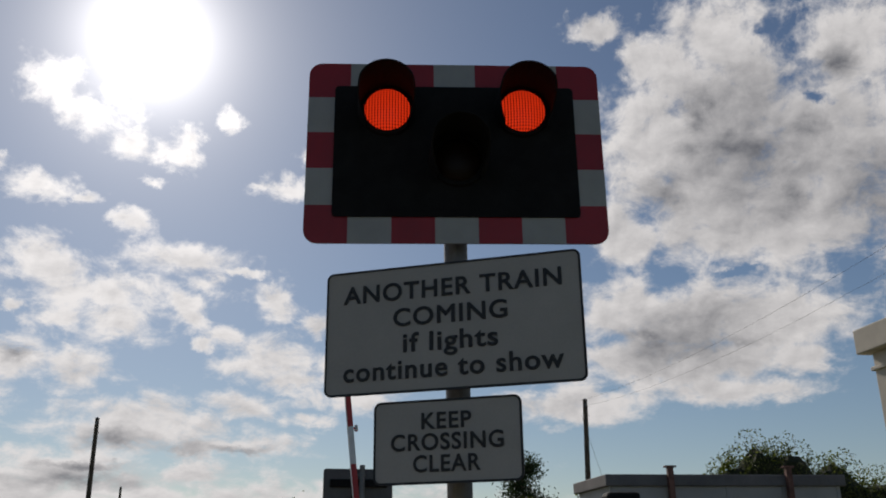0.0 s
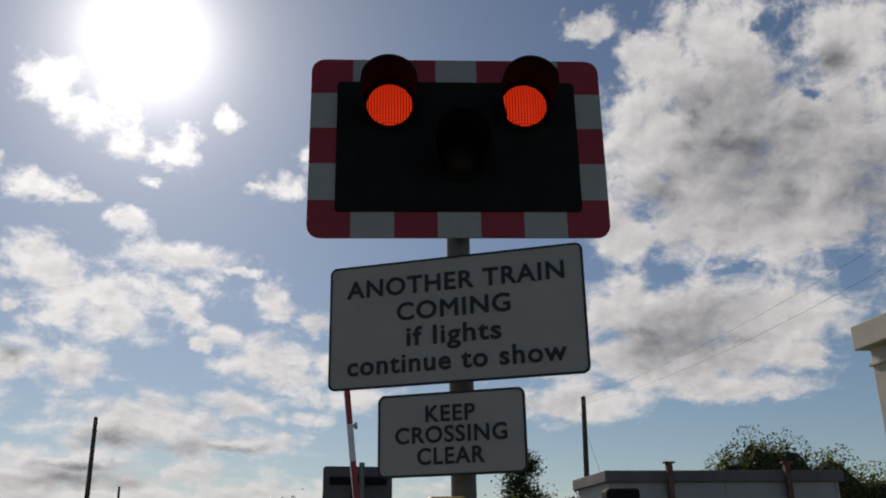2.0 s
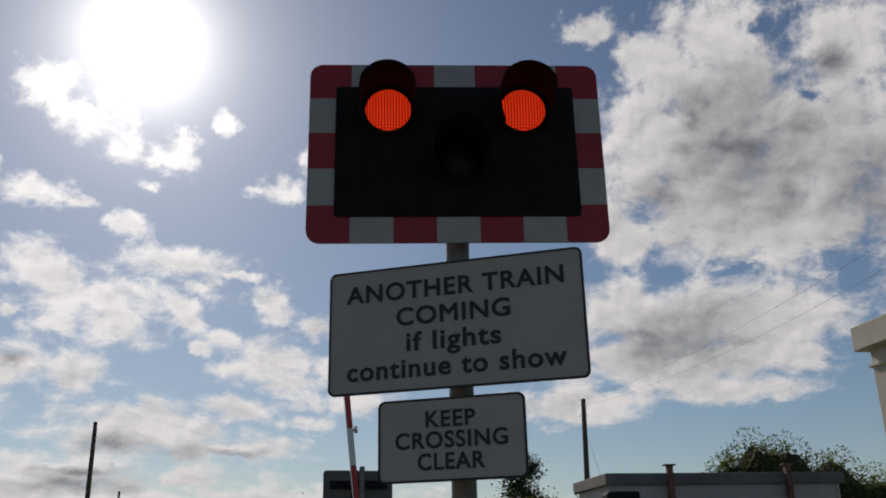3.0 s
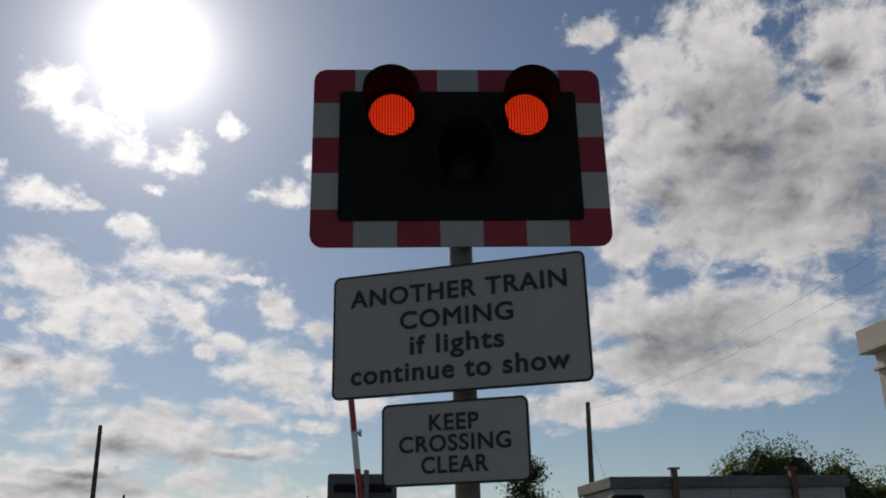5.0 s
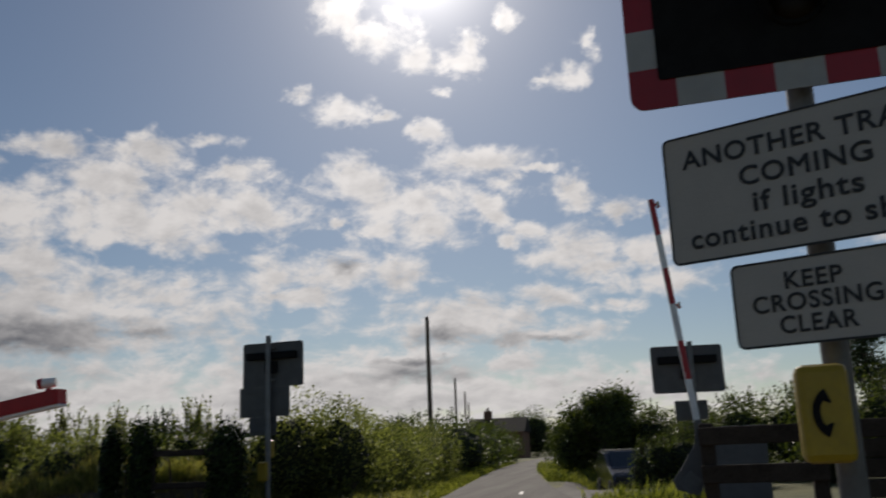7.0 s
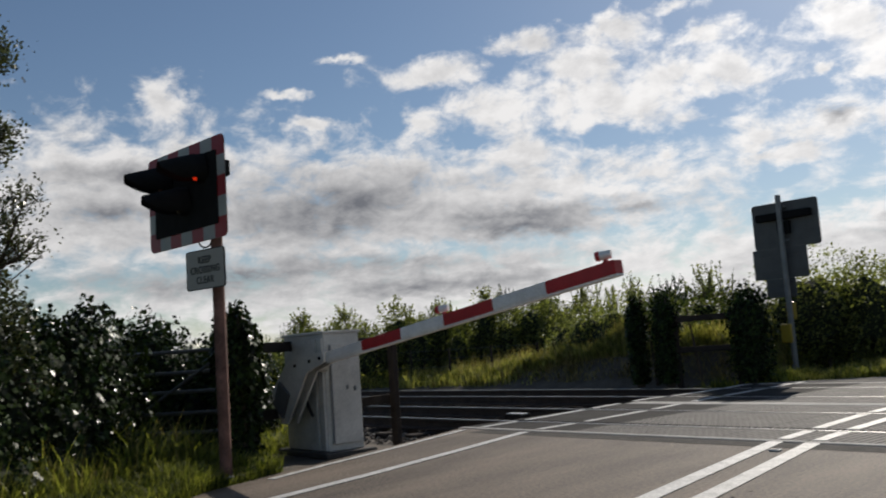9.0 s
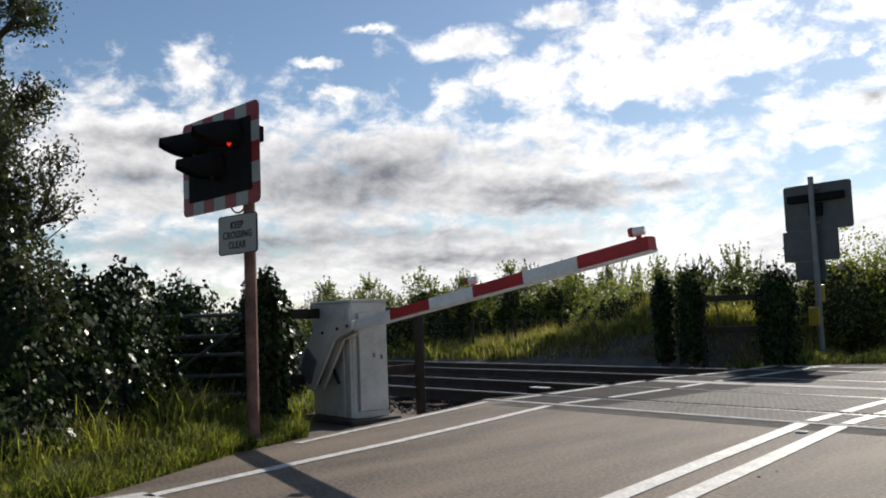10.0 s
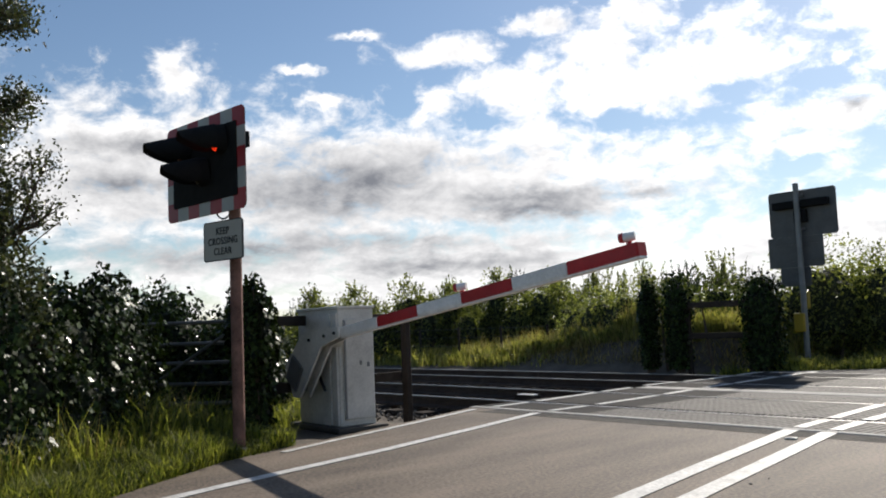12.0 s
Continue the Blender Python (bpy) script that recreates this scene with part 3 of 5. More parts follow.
def lettering(text, width, cap, parent, x, y, z, mat=None):
    """One line of words as raised lettering, centred, of a given width and capital height."""
    if text not in LETTERS:
        cu = bpy.data.curves.new("lettering", "FONT")
        cu.body, cu.align_x, cu.size, cu.offset, cu.extrude, cu.space_character = text, "CENTER", 1.0, 0.0, 0.004, 1.1
        cu.bevel_depth, cu.bevel_resolution = 0.021, 1
        tmp = new("lettering", cu)
        bpy.context.view_layer.update()
        me = bpy.data.meshes.new_from_object(tmp.evaluated_get(bpy.context.evaluated_depsgraph_get()))
        bpy.data.objects.remove(tmp)
        LETTERS[text] = me
    me = LETTERS[text].copy()
    xs = np.empty(len(me.vertices) * 3, dtype=np.float32)
    me.vertices.foreach_get("co", xs)
    v = xs.reshape(-1, 3).copy()
    cx, k = (v[:, 0].max() + v[:, 0].min()) / 2, width / (v[:, 0].max() - v[:, 0].min())
    out = np.stack([(v[:, 0] - cx) * k + x, -v[:, 2] * 0.06 + y, v[:, 1] * cap / 0.73 + z - cap / 2], axis=1).astype(np.float32)
    me.vertices.foreach_set("co", out.ravel())
    me.materials.clear()
    me.materials.append(mat or SIGN_BLACK)
    me.update()
    # each letter a piece of its own
    bm = bmesh.new()
    bm.from_mesh(me)
    seen, groups = set(), []
    for v in bm.verts:
        if v in seen:
            continue
        todo, isle = [v], []
        seen.add(v)
        while todo:
            q = todo.pop()
            isle.append(q.index)
            for e in q.link_edges:
                o = e.other_vert(q)
                if o not in seen:
                    seen.add(o)
                    todo.append(o)
        xs2 = out[isle, 0]
        groups.append([xs2.min(), xs2.max(), isle])
    bm.free()
    groups.sort(key=lambda g: g[0])
    merged = []
    for g in groups:
        if merged and g[0] < merged[-1][1] - 0.3 * (g[1] - g[0]):
            merged[-1][1] = max(merged[-1][1], g[1])
            merged[-1][2] += g[2]
        else:
            merged.append(g)
    faces = [list(f.vertices) for f in me.polygons]
    for _, _, isle in merged:
        index = {v: n for n, v in enumerate(isle)}
        sub = bpy.data.meshes.new("letter")
        sub.from_pydata([tuple(out[v]) for v in isle], [], [[index[v] for v in f] for f in faces if f[0] in index])
        sub.materials.append(mat or SIGN_BLACK)
        ob = new("letter", sub)
        ob.parent = parent


# ---------------------------------------------------------------- ground, road and railway
TRACK = pose(-5.0, 8.58, 0, 0, 0, -9.0)      # u along the rails, v across them


def at_track(u, v, z=0.0):
    return TRACK @ Vector((u, v, z))


def track_uv(x, y):
    p = TRACK.inverted() @ Vector((x, y, 0))
    return p.x, p.y


def step(a, b, t):
    t = min(1.0, max(0.0, (t - a) / (b - a)))
    return t * t * (3 - 2 * t)


def ground_height(x, y):
    u, v = track_uv(x, y)
    bed = step(-2.2, -1.3, v) * (1 - step(6.0, 6.7, v))
    z = -0.04 - 0.2 * bed
    bank = step(6.5, 7.6, v) * (1 - step(12, 20, v)) * step(-14, -6.5, u) * (1 - step(-4.4, -3.6, u))
    z += 0.72 * bank * (1 + 0.15 * noise.noise(Vector((x * 0.7, y * 0.7, 0))))
    z += 0.05 * noise.noise(Vector((x * 0.4, y * 0.4, 3))) * step(6.5, 8, v)
    if x < -6.2 and y < 5.5:
        z += 0.1 * step(-6.3, -8.0, x)
    z -= 0.5 * step(23.6, 25.5, y) * (1 - step(30.5, 33, y)) * step(-1.9, -0.8, x) * (1 - step(2.2, 3.5, x))
    return z


def build_ground():
    bm = bmesh.new()
    def axis(lo, hi, near):
        inner = list(np.arange(lo, hi + 0.01, near))
        far = [1.6, 3.5, 8, 20, 60, 200, 700, 3000]
        return [lo - f for f in reversed(far)] + inner + [hi + f for f in far]
    xs, ys = axis(-34, 20, 0.5), axis(-10, 40, 0.5)
    grid = [[bm.verts.new((x, y, ground_height(x, y))) for x in xs] for y in ys]
    for j in range(len(ys) - 1):
        for i in range(len(xs) - 1):
            bm.faces.new((grid[j][i], grid[j][i + 1], grid[j + 1][i + 1], grid[j + 1][i]))
    ob = solo("ground", bm, MEADOW, "rough green meadow ground round the crossing", "ground", "structure")
    for f in ob.data.polygons:
        f.use_smooth = True
    ob.data.materials.append(EARTH)
    ob.data.materials.append(GRAVEL)
    for f in ob.data.polygons:
        u, v = track_uv(f.center.x, f.center.y)
        if -2.4 < v < 7.6 and abs(u) < 90:
            f.material_index = 1
        if -10.5 < f.center.x < -6.5 and 4.3 < f.center.y < 8.5:
            f.material_index = 1
        if -2.2 < f.center.x < 2.2 and 18.6 < f.center.y < 31:
            f.material_index = 2


LEFT_NEAR = [(-60, -3.4), (-8, -4.5), (2.5, -5.95), (4.0, -6.75), (6.0, -7.25), (8.6, -7.8)]
RIGHT_NEAR = [(-60, 2.6), (-8, 1.6), (9, 1.25)]
LEFT_FAR = [(13.5, -7.25), (15.0, -7.2), (15.5, -6.1), (16.5, -4.3), (17.6, -4.1), (22, -4.48), (30.3, -5.29), (47, -6.86), (67, -8.2), (80, -8.7), (112, -9.4), (122, -7), (130, 1)]
RIGHT_FAR = [(13, 1.25), (14.6, 1.2), (15.3, -0.4), (18, -1.1), (24.6, -2.06), (30.4, -2.82), (44, -4.4), (66, -6.3), (80, -6.7), (104, -6.7), (112, -4), (122, 5), (130, 12)]


def slab(name, rows, mat, label, category, depth=0.3):
    """A road slab from rows of (left point, right point)."""
    bm = bmesh.new()
    made = []
    for (x0, y0), (x1, y1) in rows:
        line = []
        for i in range(9):
            f = i / 8
            line.append(bm.verts.new((x0 + (x1 - x0) * f, y0 + (y1 - y0) * f, 0.0)))
        low = [bm.verts.new((x0, y0, -depth)), bm.verts.new((x1, y1, -depth))]
        made.append((line, low))
    for (a, la), (b, lb) in zip(made, made[1:]):
        for i in range(8):
            bm.faces.new((a[i], a[i + 1], b[i + 1], b[i]))
        bm.faces.new((la[0], a[0], b[0], lb[0]))
        bm.faces.new((a[8], la[1], lb[1], b[8]))
    return solo(name, bm, mat, label, category, "structure")


def build_road():
    ys = [-60, -30, -12, -4, 0, 2.5, 3.2, 4, 5, 6, 7]
    rows = [((curve_of(LEFT_NEAR, y), y), (curve_of(RIGHT_NEAR, y), y)) for y in ys]
    e0, e1 = at_track(-2.75, -0.73), at_track(6.4, -0.73)
    rows.append(((e0.x, e0.y), (e1.x, e1.y)))
    slab("road", rows, ASPHALT, "worn grey asphalt country road up to the rails", "road")
    e0, e1 = at_track(-2.75 + 0.6, 5.8), at_track(6.2, 5.8)
    rows = [((e0.x, e0.y), (e1.x, e1.y))]
    for y in (15.0, 15.5, 16.5, 17.6, 20, 24, 28, 31.5, 40, 50, 58, 66, 80, 95, 104, 112, 117, 122, 130):
        rows.append(((curve_of(LEFT_FAR, y), y), (curve_of(RIGHT_FAR, y), y)))
    slab("road", rows, LANE_ASPHALT, "narrow grey asphalt lane bending away past hedges", "road")
    bm = box((1.85, 2.45, -0.27), (9.3, 6.8, 0.3))
    solo("crossing_base", bm, OLD_ASPHALT, "dark asphalt base between the rails", "road", "structure", TRACK)


def build_lines():
    def line(points, width, z=0.003, label="white painted road line"):
        solo("road_line", flat_strip(points, width, z), LINE_PAINT, label, "road marking", "structure", group="road lines")
    line([(-5.62, 2.6), (-5.83, 3.8), (-6.01, 5.02), (-6.3, 6.5), (-6.6, 7.92)], 0.11)
    line([(-6.72, 4.55), (-6.92, 5.3), (-7.08, 6.03), (-7.35, 7.1), (-7.58, 8.0)], 0.075)
    line([(-5.78, 2.52), (-4.6, 2.4), (-3.35, 2.3)], 0.28, label="white stop line before the barrier")
    line([(-2.94, 1.0), (-3.11, 2.6), (-3.24, 3.87), (-3.42, 5.5), (-3.63, 7.55)], 0.135, label="white double centre line")
    line([(-2.64, 1.0), (-2.8, 2.6), (-2.945, 4.05), (-3.1, 5.6), (-3.3, 7.5)], 0.135, label="white double centre line")
    line([(-0.3, -3.0), (-0.4, 2.0), (-0.45, 7.0)], 0.11)
    courses = {
        "white edge line across the deck": [[(7.9, -6.6), (8.9, -6.47), (10.0, -6.4), (11.84, -6.37), (14.4, -6.2)], [(7.9, -7.55), (9, -7.45), (11.9, -7.41), (13, -7.1), (14.4, -7.02)],
                                            [(6, -0.5), (12.4, -0.44), (14.4, -0.38)], [(6, 0.68), (12.3, 0.76), (14.4, 0.85)]],
        "white double centre line across the deck": [[(7.4, -3.62), (9.6, -3.6), (11.4, -3.42), (12.9, -3.26), (15, -3.3)], [(7.4, -3.3), (8.7, -3.28), (11, -3.1), (12.8, -2.93), (15, -2.75)]],
    }
    rows = [(-0.69, -0.08), (0.11, 1.39), (1.58, 2.27), (2.66, 3.37), (3.56, 4.84), (5.03, 5.74)]
    for label, lines in courses.items():
        for course in lines:
            for lo, hi in rows:
                run = []
                for y in np.arange(6.4, 14.8, 0.02):
                    x = curve_of(course, float(y))
                    if lo < track_uv(x, float(y))[1] < hi and y >= course[0][0]:
                        run.append((x, float(y)))
                if len(run) > 4:
                    line([run[0], run[len(run) // 2], run[-1]], 0.115 if "double" in label else 0.1, 0.0085, label)
    solo("road_patch", flat_strip([tuple(at_track(u, -0.98)[:2]) for u in (-2.2, -0.5, 1.5, 3.2, 5.5)], 0.3, 0.0005, thick=0.0015), OLD_ASPHALT,
         "coarse dark patched strip along the deck edge", "road patch", "structure")
    stud = thing("road_stud", pose(-3.42, 7.0, 0.002, 0, 0, 8), "small white reflecting road stud between the centre lines", "road stud")
    part("housing", box((0, 0, 0.006), (0.09, 0.08, 0.014), bevel=0.005), LINE_PAINT, stud)
    part("reflector", box((0, -0.02, 0.014), (0.06, 0.02, 0.006), bevel=0.003), WHITE_SHEET, stud)
    marker = thing("track_marker", pose(-8.56, 10.32, -0.2, 0, 0, -9), "small white plate on a dark block between the rails", "marker")
    part("block", box((0, 0, 0.06), (0.4, 0.16, 0.2), bevel=0.01), DARK_WOOD, marker)
    part("plate", box((0, 0, 0.165), (0.34, 0.1, 0.012), bevel=0.003), ARM_WHITE, marker, "white painted plate")
    for x, y, r in ((-2.89, 5.04, 0.011), (-2.88, 5.27, 0.007)):
        bm = bmesh.new()
        bmesh.ops.create_icosphere(bm, subdivisions=2, radius=r)
        for v in bm.verts:
            v.co = v.co * (1 + 0.4 * noise.noise(v.co * 90))
            v.co.z *= 0.6
        solo("pebble", bm, BALLAST, "small dark stone lying on the asphalt", "stone", m=pose(x, y, r * 0.4), group="stones on the road")
    line([(-6.2, 14.1), (-6.17, 15.0)], 0.13)
    line([(-7.05, 14.0), (-7.0, 14.85)], 0.09)
    line([(-3.3, 14.3), (-3.34, 15.1)], 0.12, label="white double centre line")
    line([(-2.8, 14.3), (-2.74, 14.9), (-2.58, 16.0)], 0.12, label="white double centre line")
    for a, b in (((-2.5, 17.2), (-2.42, 18.2)), ((-2.6, 21.5), (-2.7, 22.7))):
        line([a, b], 0.1, label="short white centre dash on the lane")


def build_track():
    for v0, label in ((0.0, "steel rail of the nearer track"), (1.5, "steel rail of the nearer track"),
                      (3.45, "steel rail of the farther track"), (4.95, "steel rail of the farther track")):
        root = thing("rail", TRACK @ Matrix.Translation((0, v0, 0)), label, "rail", "rails")
        prof = [(-0.07, -0.15), (0.07, -0.15), (0.07, -0.135), (0.012, -0.11), (0.012, -0.04), (0.035, -0.03), (0.035, -0.004), (-0.035, -0.004),
                (-0.035, -0.03), (-0.012, -0.04), (-0.012, -0.11), (-0.07, -0.135)]
        bm = prism(prof, -70, 70)
        bmesh.ops.rotate(bm, verts=bm.verts, cent=(0, 0, 0), matrix=Matrix.Rotation(radians(90), 3, "Z"))
        part("rail_body", bm, RAIL_SIDE, root)
        part("running_surface", box((0, 0, 0.002), (140, 0.05, 0.012), bevel=0.004), RAIL_TOP, root, "polished rail head")
    # deck
    panels = {}
    rows = [(-0.7, -0.07), (0.1, 1.4), (1.57, 2.28), (2.65, 3.38), (3.55, 4.85), (5.02, 5.75)]
    root = thing("crossing_deck", TRACK, "ribbed rubber deck panels between the rails", "crossing deck", kind="structure")
    for a, b in rows:
        for i in range(10):
            u = -2.3 + 0.9 * i
            plain = i < 2
            key = (round(b - a, 2), plain)
            if key not in panels:
                panels[key] = mesh_of("deck_panel", box((0, 0, -0.042), (0.892, b - a, 0.1), bevel=0.006), DECK_PLAIN if plain else DECK)
            ob = new("deck_panel", panels[key])
            ob.parent = root
            ob.matrix_basis = Matrix.Translation((u, (a + b) / 2, 0))
    for v, w in ((-0.765, 0.1), (2.46, 0.3), (5.82, 0.1)):
        part("edge_beam", box((1.75, v, -0.06), (9.0, w, 0.14), bevel=0.01), CONCRETE, root, "pale concrete edge beam")
    # sleepers
    sl = None
    for v0 in (0.75, 4.2):
        for u in list(np.arange(-26, -3.0, 0.68)) + list(np.arange(6.8, 13, 0.68)):
            m = TRACK @ Matrix.Translation((float(u), v0, -0.235))
            if sl is None:
                sl = solo("sleeper", box((0, 0, 0), (0.26, 2.5, 0.14), bevel=0.02), DARK_WOOD, "dark oily timber railway sleeper", "sleeper", m=m, group="sleepers")
            else:
                copy_thing(sl, m)
    rng = np.random.default_rng(5)
    n = 9000
    u, v = rng.uniform(-22, -2.9, n), rng.uniform(-1.1, 6.0, n)
    p = np.array([tuple(at_track(a, b, -0.2)) for a, b in zip(u, v)])
    d1, d2 = unit(rng.normal(size=(n, 3))), unit(rng.normal(size=(n, 3)))
    s = rng.uniform(0.02, 0.045, size=(n, 1))
    d3 = np.cross(d1, d2)
    tri = []
    for a, b, c in ((d1, d2, d3), (d2, -d1, d3), (-d1, -d2, d3), (-d2, d1, d3), (d2, d1, -d3), (-d1, d2, -d3), (-d2, -d1, -d3), (d1, -d2, -d3)):
        tri.append(np.stack([p + a * s, p + b * s, p + c * s], axis=1))
    tagged(new("ballast", array_mesh("ballast", np.stack(tri, axis=1).reshape(-1, 3), 3, BALLAST)), "grey-brown crushed stone ballast between sleepers", "ballast", "", "stuff")
    root = thing("cable_trough", TRACK, "grey concrete cable trough beside the track", "cable trough", kind="structure")
    for i in range(20):
        part("trough_lid", box((-3.6 - i * 1.0, 6.35, -0.17), (0.98, 0.34, 0.16), bevel=0.01), DARK_CONCRETE, root)


build_ground()
build_road()
build_lines()
build_track()


# ---------------------------------------------------------------- crossing signals
BW, BH = 1.325, 0.878
SEG_X, SEG_Z, RIM = BW / 7, BH / 5, 0.122


def border_piece(i, j):
    """Outline of the border piece in column i of 7, row j of 5."""
    x0, x1 = -BW / 2 + i * SEG_X, -BW / 2 + (i + 1) * SEG_X
    z0, z1 = -BH / 2 + j * SEG_Z, -BH / 2 + (j + 1) * SEG_Z
    if i in (0, 6) and j in (0, 4):
        sx, sz, r = (-1 if i == 0 else 1), (-1 if j == 0 else 1), 0.06
        X, Z = sx * BW / 2, sz * BH / 2
        ix, iz = X - sx * SEG_X, Z - sz * SEG_Z
        arc = []
        for k in range(6):
            a = radians(90 * k / 5)
            arc.append((X - sx * r + sx * r * math.sin(a), Z - sz * r + sz * r * math.cos(a)))
        return [(ix, Z)] + arc + [(X, iz), (X - sx * RIM, iz), (X - sx * RIM, Z - sz * RIM), (ix, Z - sz * RIM)]
    if j == 0:
        return [(x0, z0), (x1, z0), (x1, z0 + RIM), (x0, z0 + RIM)]
    if j == 4:
        return [(x0, z1 - RIM), (x1, z1 - RIM), (x1, z1), (x0, z1)]
    if i == 0:
        return [(x0, z0), (x0 + RIM, z0), (x0 + RIM, z1), (x0, z1)]
    return [(x1 - RIM, z0), (x1, z0), (x1, z1), (x1 - RIM, z1)]


def visor(x, z, length, r=0.132, taper=0.94):
    """A long cowl over a lamp, cut back underneath."""
    bm = bmesh.new()
    rings = []
    n = 28
    for rr in (r, r - 0.006):
        back, front = [], []
        for i in range(n + 1):
            a = radians(-42 + 264 * i / n)
            cut = min(1.0, max(0.0, (math.sin(a) + 0.67) / 1.05))
            L = length * (0.36 + 0.64 * cut ** 0.8)
            back.append(bm.verts.new((x + rr * math.cos(a), -0.02, z + rr * math.sin(a))))
            front.append(bm.verts.new((x + rr * taper * math.cos(a), -0.02 - L, z + rr * taper * math.sin(a) - 0.02)))
        rings.append((back, front))
    (b0, f0), (b1, f1) = rings
    for i in range(n):
        bm.faces.new((b0[i], b0[i + 1], f0[i + 1], f0[i]))
        bm.faces.new((b1[i + 1], b1[i], f1[i], f1[i + 1]))
        bm.faces.new((f0[i], f0[i + 1], f1[i + 1], f1[i]))
    return bm


def lens(x, z, r=0.103):
    bm = bmesh.new()
    bmesh.ops.create_uvsphere(bm, u_segments=32, v_segments=16, radius=r)
    bmesh.ops.delete(bm, geom=[v for v in bm.verts if v.co.y > 0.001], context="VERTS")
    for v in bm.verts:
        v.co = Vector((v.co.x, v.co.y * 0.3, v.co.z))
    bmesh.ops.translate(bm, verts=bm.verts, vec=(x, -0.03, z))
    return bm


def sign_plate(parent, name, w, h, cx, cz, y, rows, turn=0.0):
    """A white plate with a thin black edge and lines of (words, width, capital height, height of the line)."""
    m = Matrix.Translation((cx, y, cz)) @ Matrix.Rotation(radians(turn), 4, "Z")
    plate = part(name, prism(rounded(w, h, 0.03), 0, 0.004), SIGN_WHITE, parent, "white enamelled plate with black words")
    plate.matrix_basis = m
    outer, inner = rounded(w, h, 0.03), rounded(w - 0.018, h - 0.018, 0.022)
    bm = bmesh.new()
    a = [bm.verts.new((px, -0.0025, pz)) for px, pz in outer]
    b = [bm.verts.new((px, -0.0025, pz)) for px, pz in inner]
    c = [bm.verts.new((px * 1.001, 0.006, pz * 1.001)) for px, pz in outer]
    for i in range(len(a)):
        j = (i + 1) % len(a)
        bm.faces.new((a[i], a[j], b[j], b[i]))
        bm.faces.new((a[j], a[i], c[i], c[j]))
    part("edge_band", bm, SIGN_BLACK, plate)
    part("plate_back", prism(rounded(w - 0.004, h - 0.004, 0.03), 0.006, 0.012), SIGN_BACK, plate, "grey metal back")
    for z in (h * 0.28, -h * 0.28):
        part("channel", box((0, 0.02, z), (w * 0.92, 0.016, 0.035)), SIGN_BACK, plate)
    for words, width, cap, z in rows:
        lettering(words, width, cap, plate, 0, -0.0035, z)
    return plate


ANOTHER = [("ANOTHER TRAIN", 0.945, 0.078, 0.165), ("COMING", 0.49, 0.078, 0.05), ("if lights", 0.405, 0.082, -0.06), ("continue to show", 0.93, 0.082, -0.17)]
KEEP = [("KEEP", 0.205, 0.066, 0.082), ("CROSSING", 0.46, 0.066, 0.0), ("CLEAR", 0.275, 0.066, -0.084)]


def signal(x, y, zc, yaw, post, top, post_mat, label, lamp_turn=0):
    """Twin red and amber crossing signal on a post; its face looks towards local -y."""
    root = thing("crossing_signal", pose(x, y, 0, 0, 0, yaw), label, "crossing signal", "crossing signals")
    px, py = post
    part("post", tube((px, py, -0.1), (px, py, top), 0.052, 0.052, 20), post_mat, root)
    part("post_cap", tube((px, py, top), (px, py, top + 0.012), 0.056, 0.045, 20), post_mat, root)
    part("base_collar", tube((px, py, -0.05), (px, py, 0.05), 0.075, 0.06, 16), CONCRETE, root)
    up = Matrix.Translation((0, 0, zc))
    board = part("backing_board", prism(rounded(BW, BH, 0.06), 0.0, 0.006), SIGN_BACK, root, "grey metal backing board")
    board.matrix_basis = up
    for j in range(5):
        for i in range(7):
            if i in (0, 6) or j in (0, 4):
                red = (i + j) % 2 == 0
                part("border_panel", prism(border_piece(i, j), -0.004, -0.001), RED_SHEET if red else WHITE_SHEET, board,
                     "red reflective panel" if red else "white reflective panel")
    part("black_panel", prism(rounded(BW - 2 * RIM + 0.004, BH - 2 * RIM + 0.004, 0.02), -0.012, -0.003), BLACK, board)
    for lx, lz, kind in ((-0.305, 0.19, "red"), (0.305, 0.19, "red"), (0.01, -0.055, "amber")):
        unit_ob = part("lamp_unit", tube((0, 0.05 if lamp_turn else -0.001, 0), (0, -0.03, 0), 0.128, 0.122, 28), BLACK, root)
        unit_ob.matrix_basis = up @ pose(lx, -0.045 if lamp_turn else 0, lz, 6 if lamp_turn else 0, 0, lamp_turn)
        on = kind == "red" and not (lamp_turn and lx < 0)
        part("lens", lens(0, 0), RED_LENS if on else AMBER_LENS if kind == "amber" else DARK_LENS, unit_ob, "lit red lens" if on else f"unlit {kind} lens")
        part("visor", visor(0, 0, 0.31 if lamp_turn else 0.27, taper=0.8 if lamp_turn else 0.94), BLACK, unit_ob)
    hb = box((0, 0.07, 0.17), (1.08, 0.12, 0.14), bevel=0.012)
    part("lamp_housing", hb, BLACK, root).matrix_basis = up
    part("lamp_housing", box((0.01, 0.06, -0.06), (0.24, 0.1, 0.24), bevel=0.012), BLACK, root).matrix_basis = up
    for z in (0.33, -0.3):
        part("bracket", box((px, 0.03, z), (0.16, 0.05, 0.04), bevel=0.004), GALV, root).matrix_basis = up
    return root


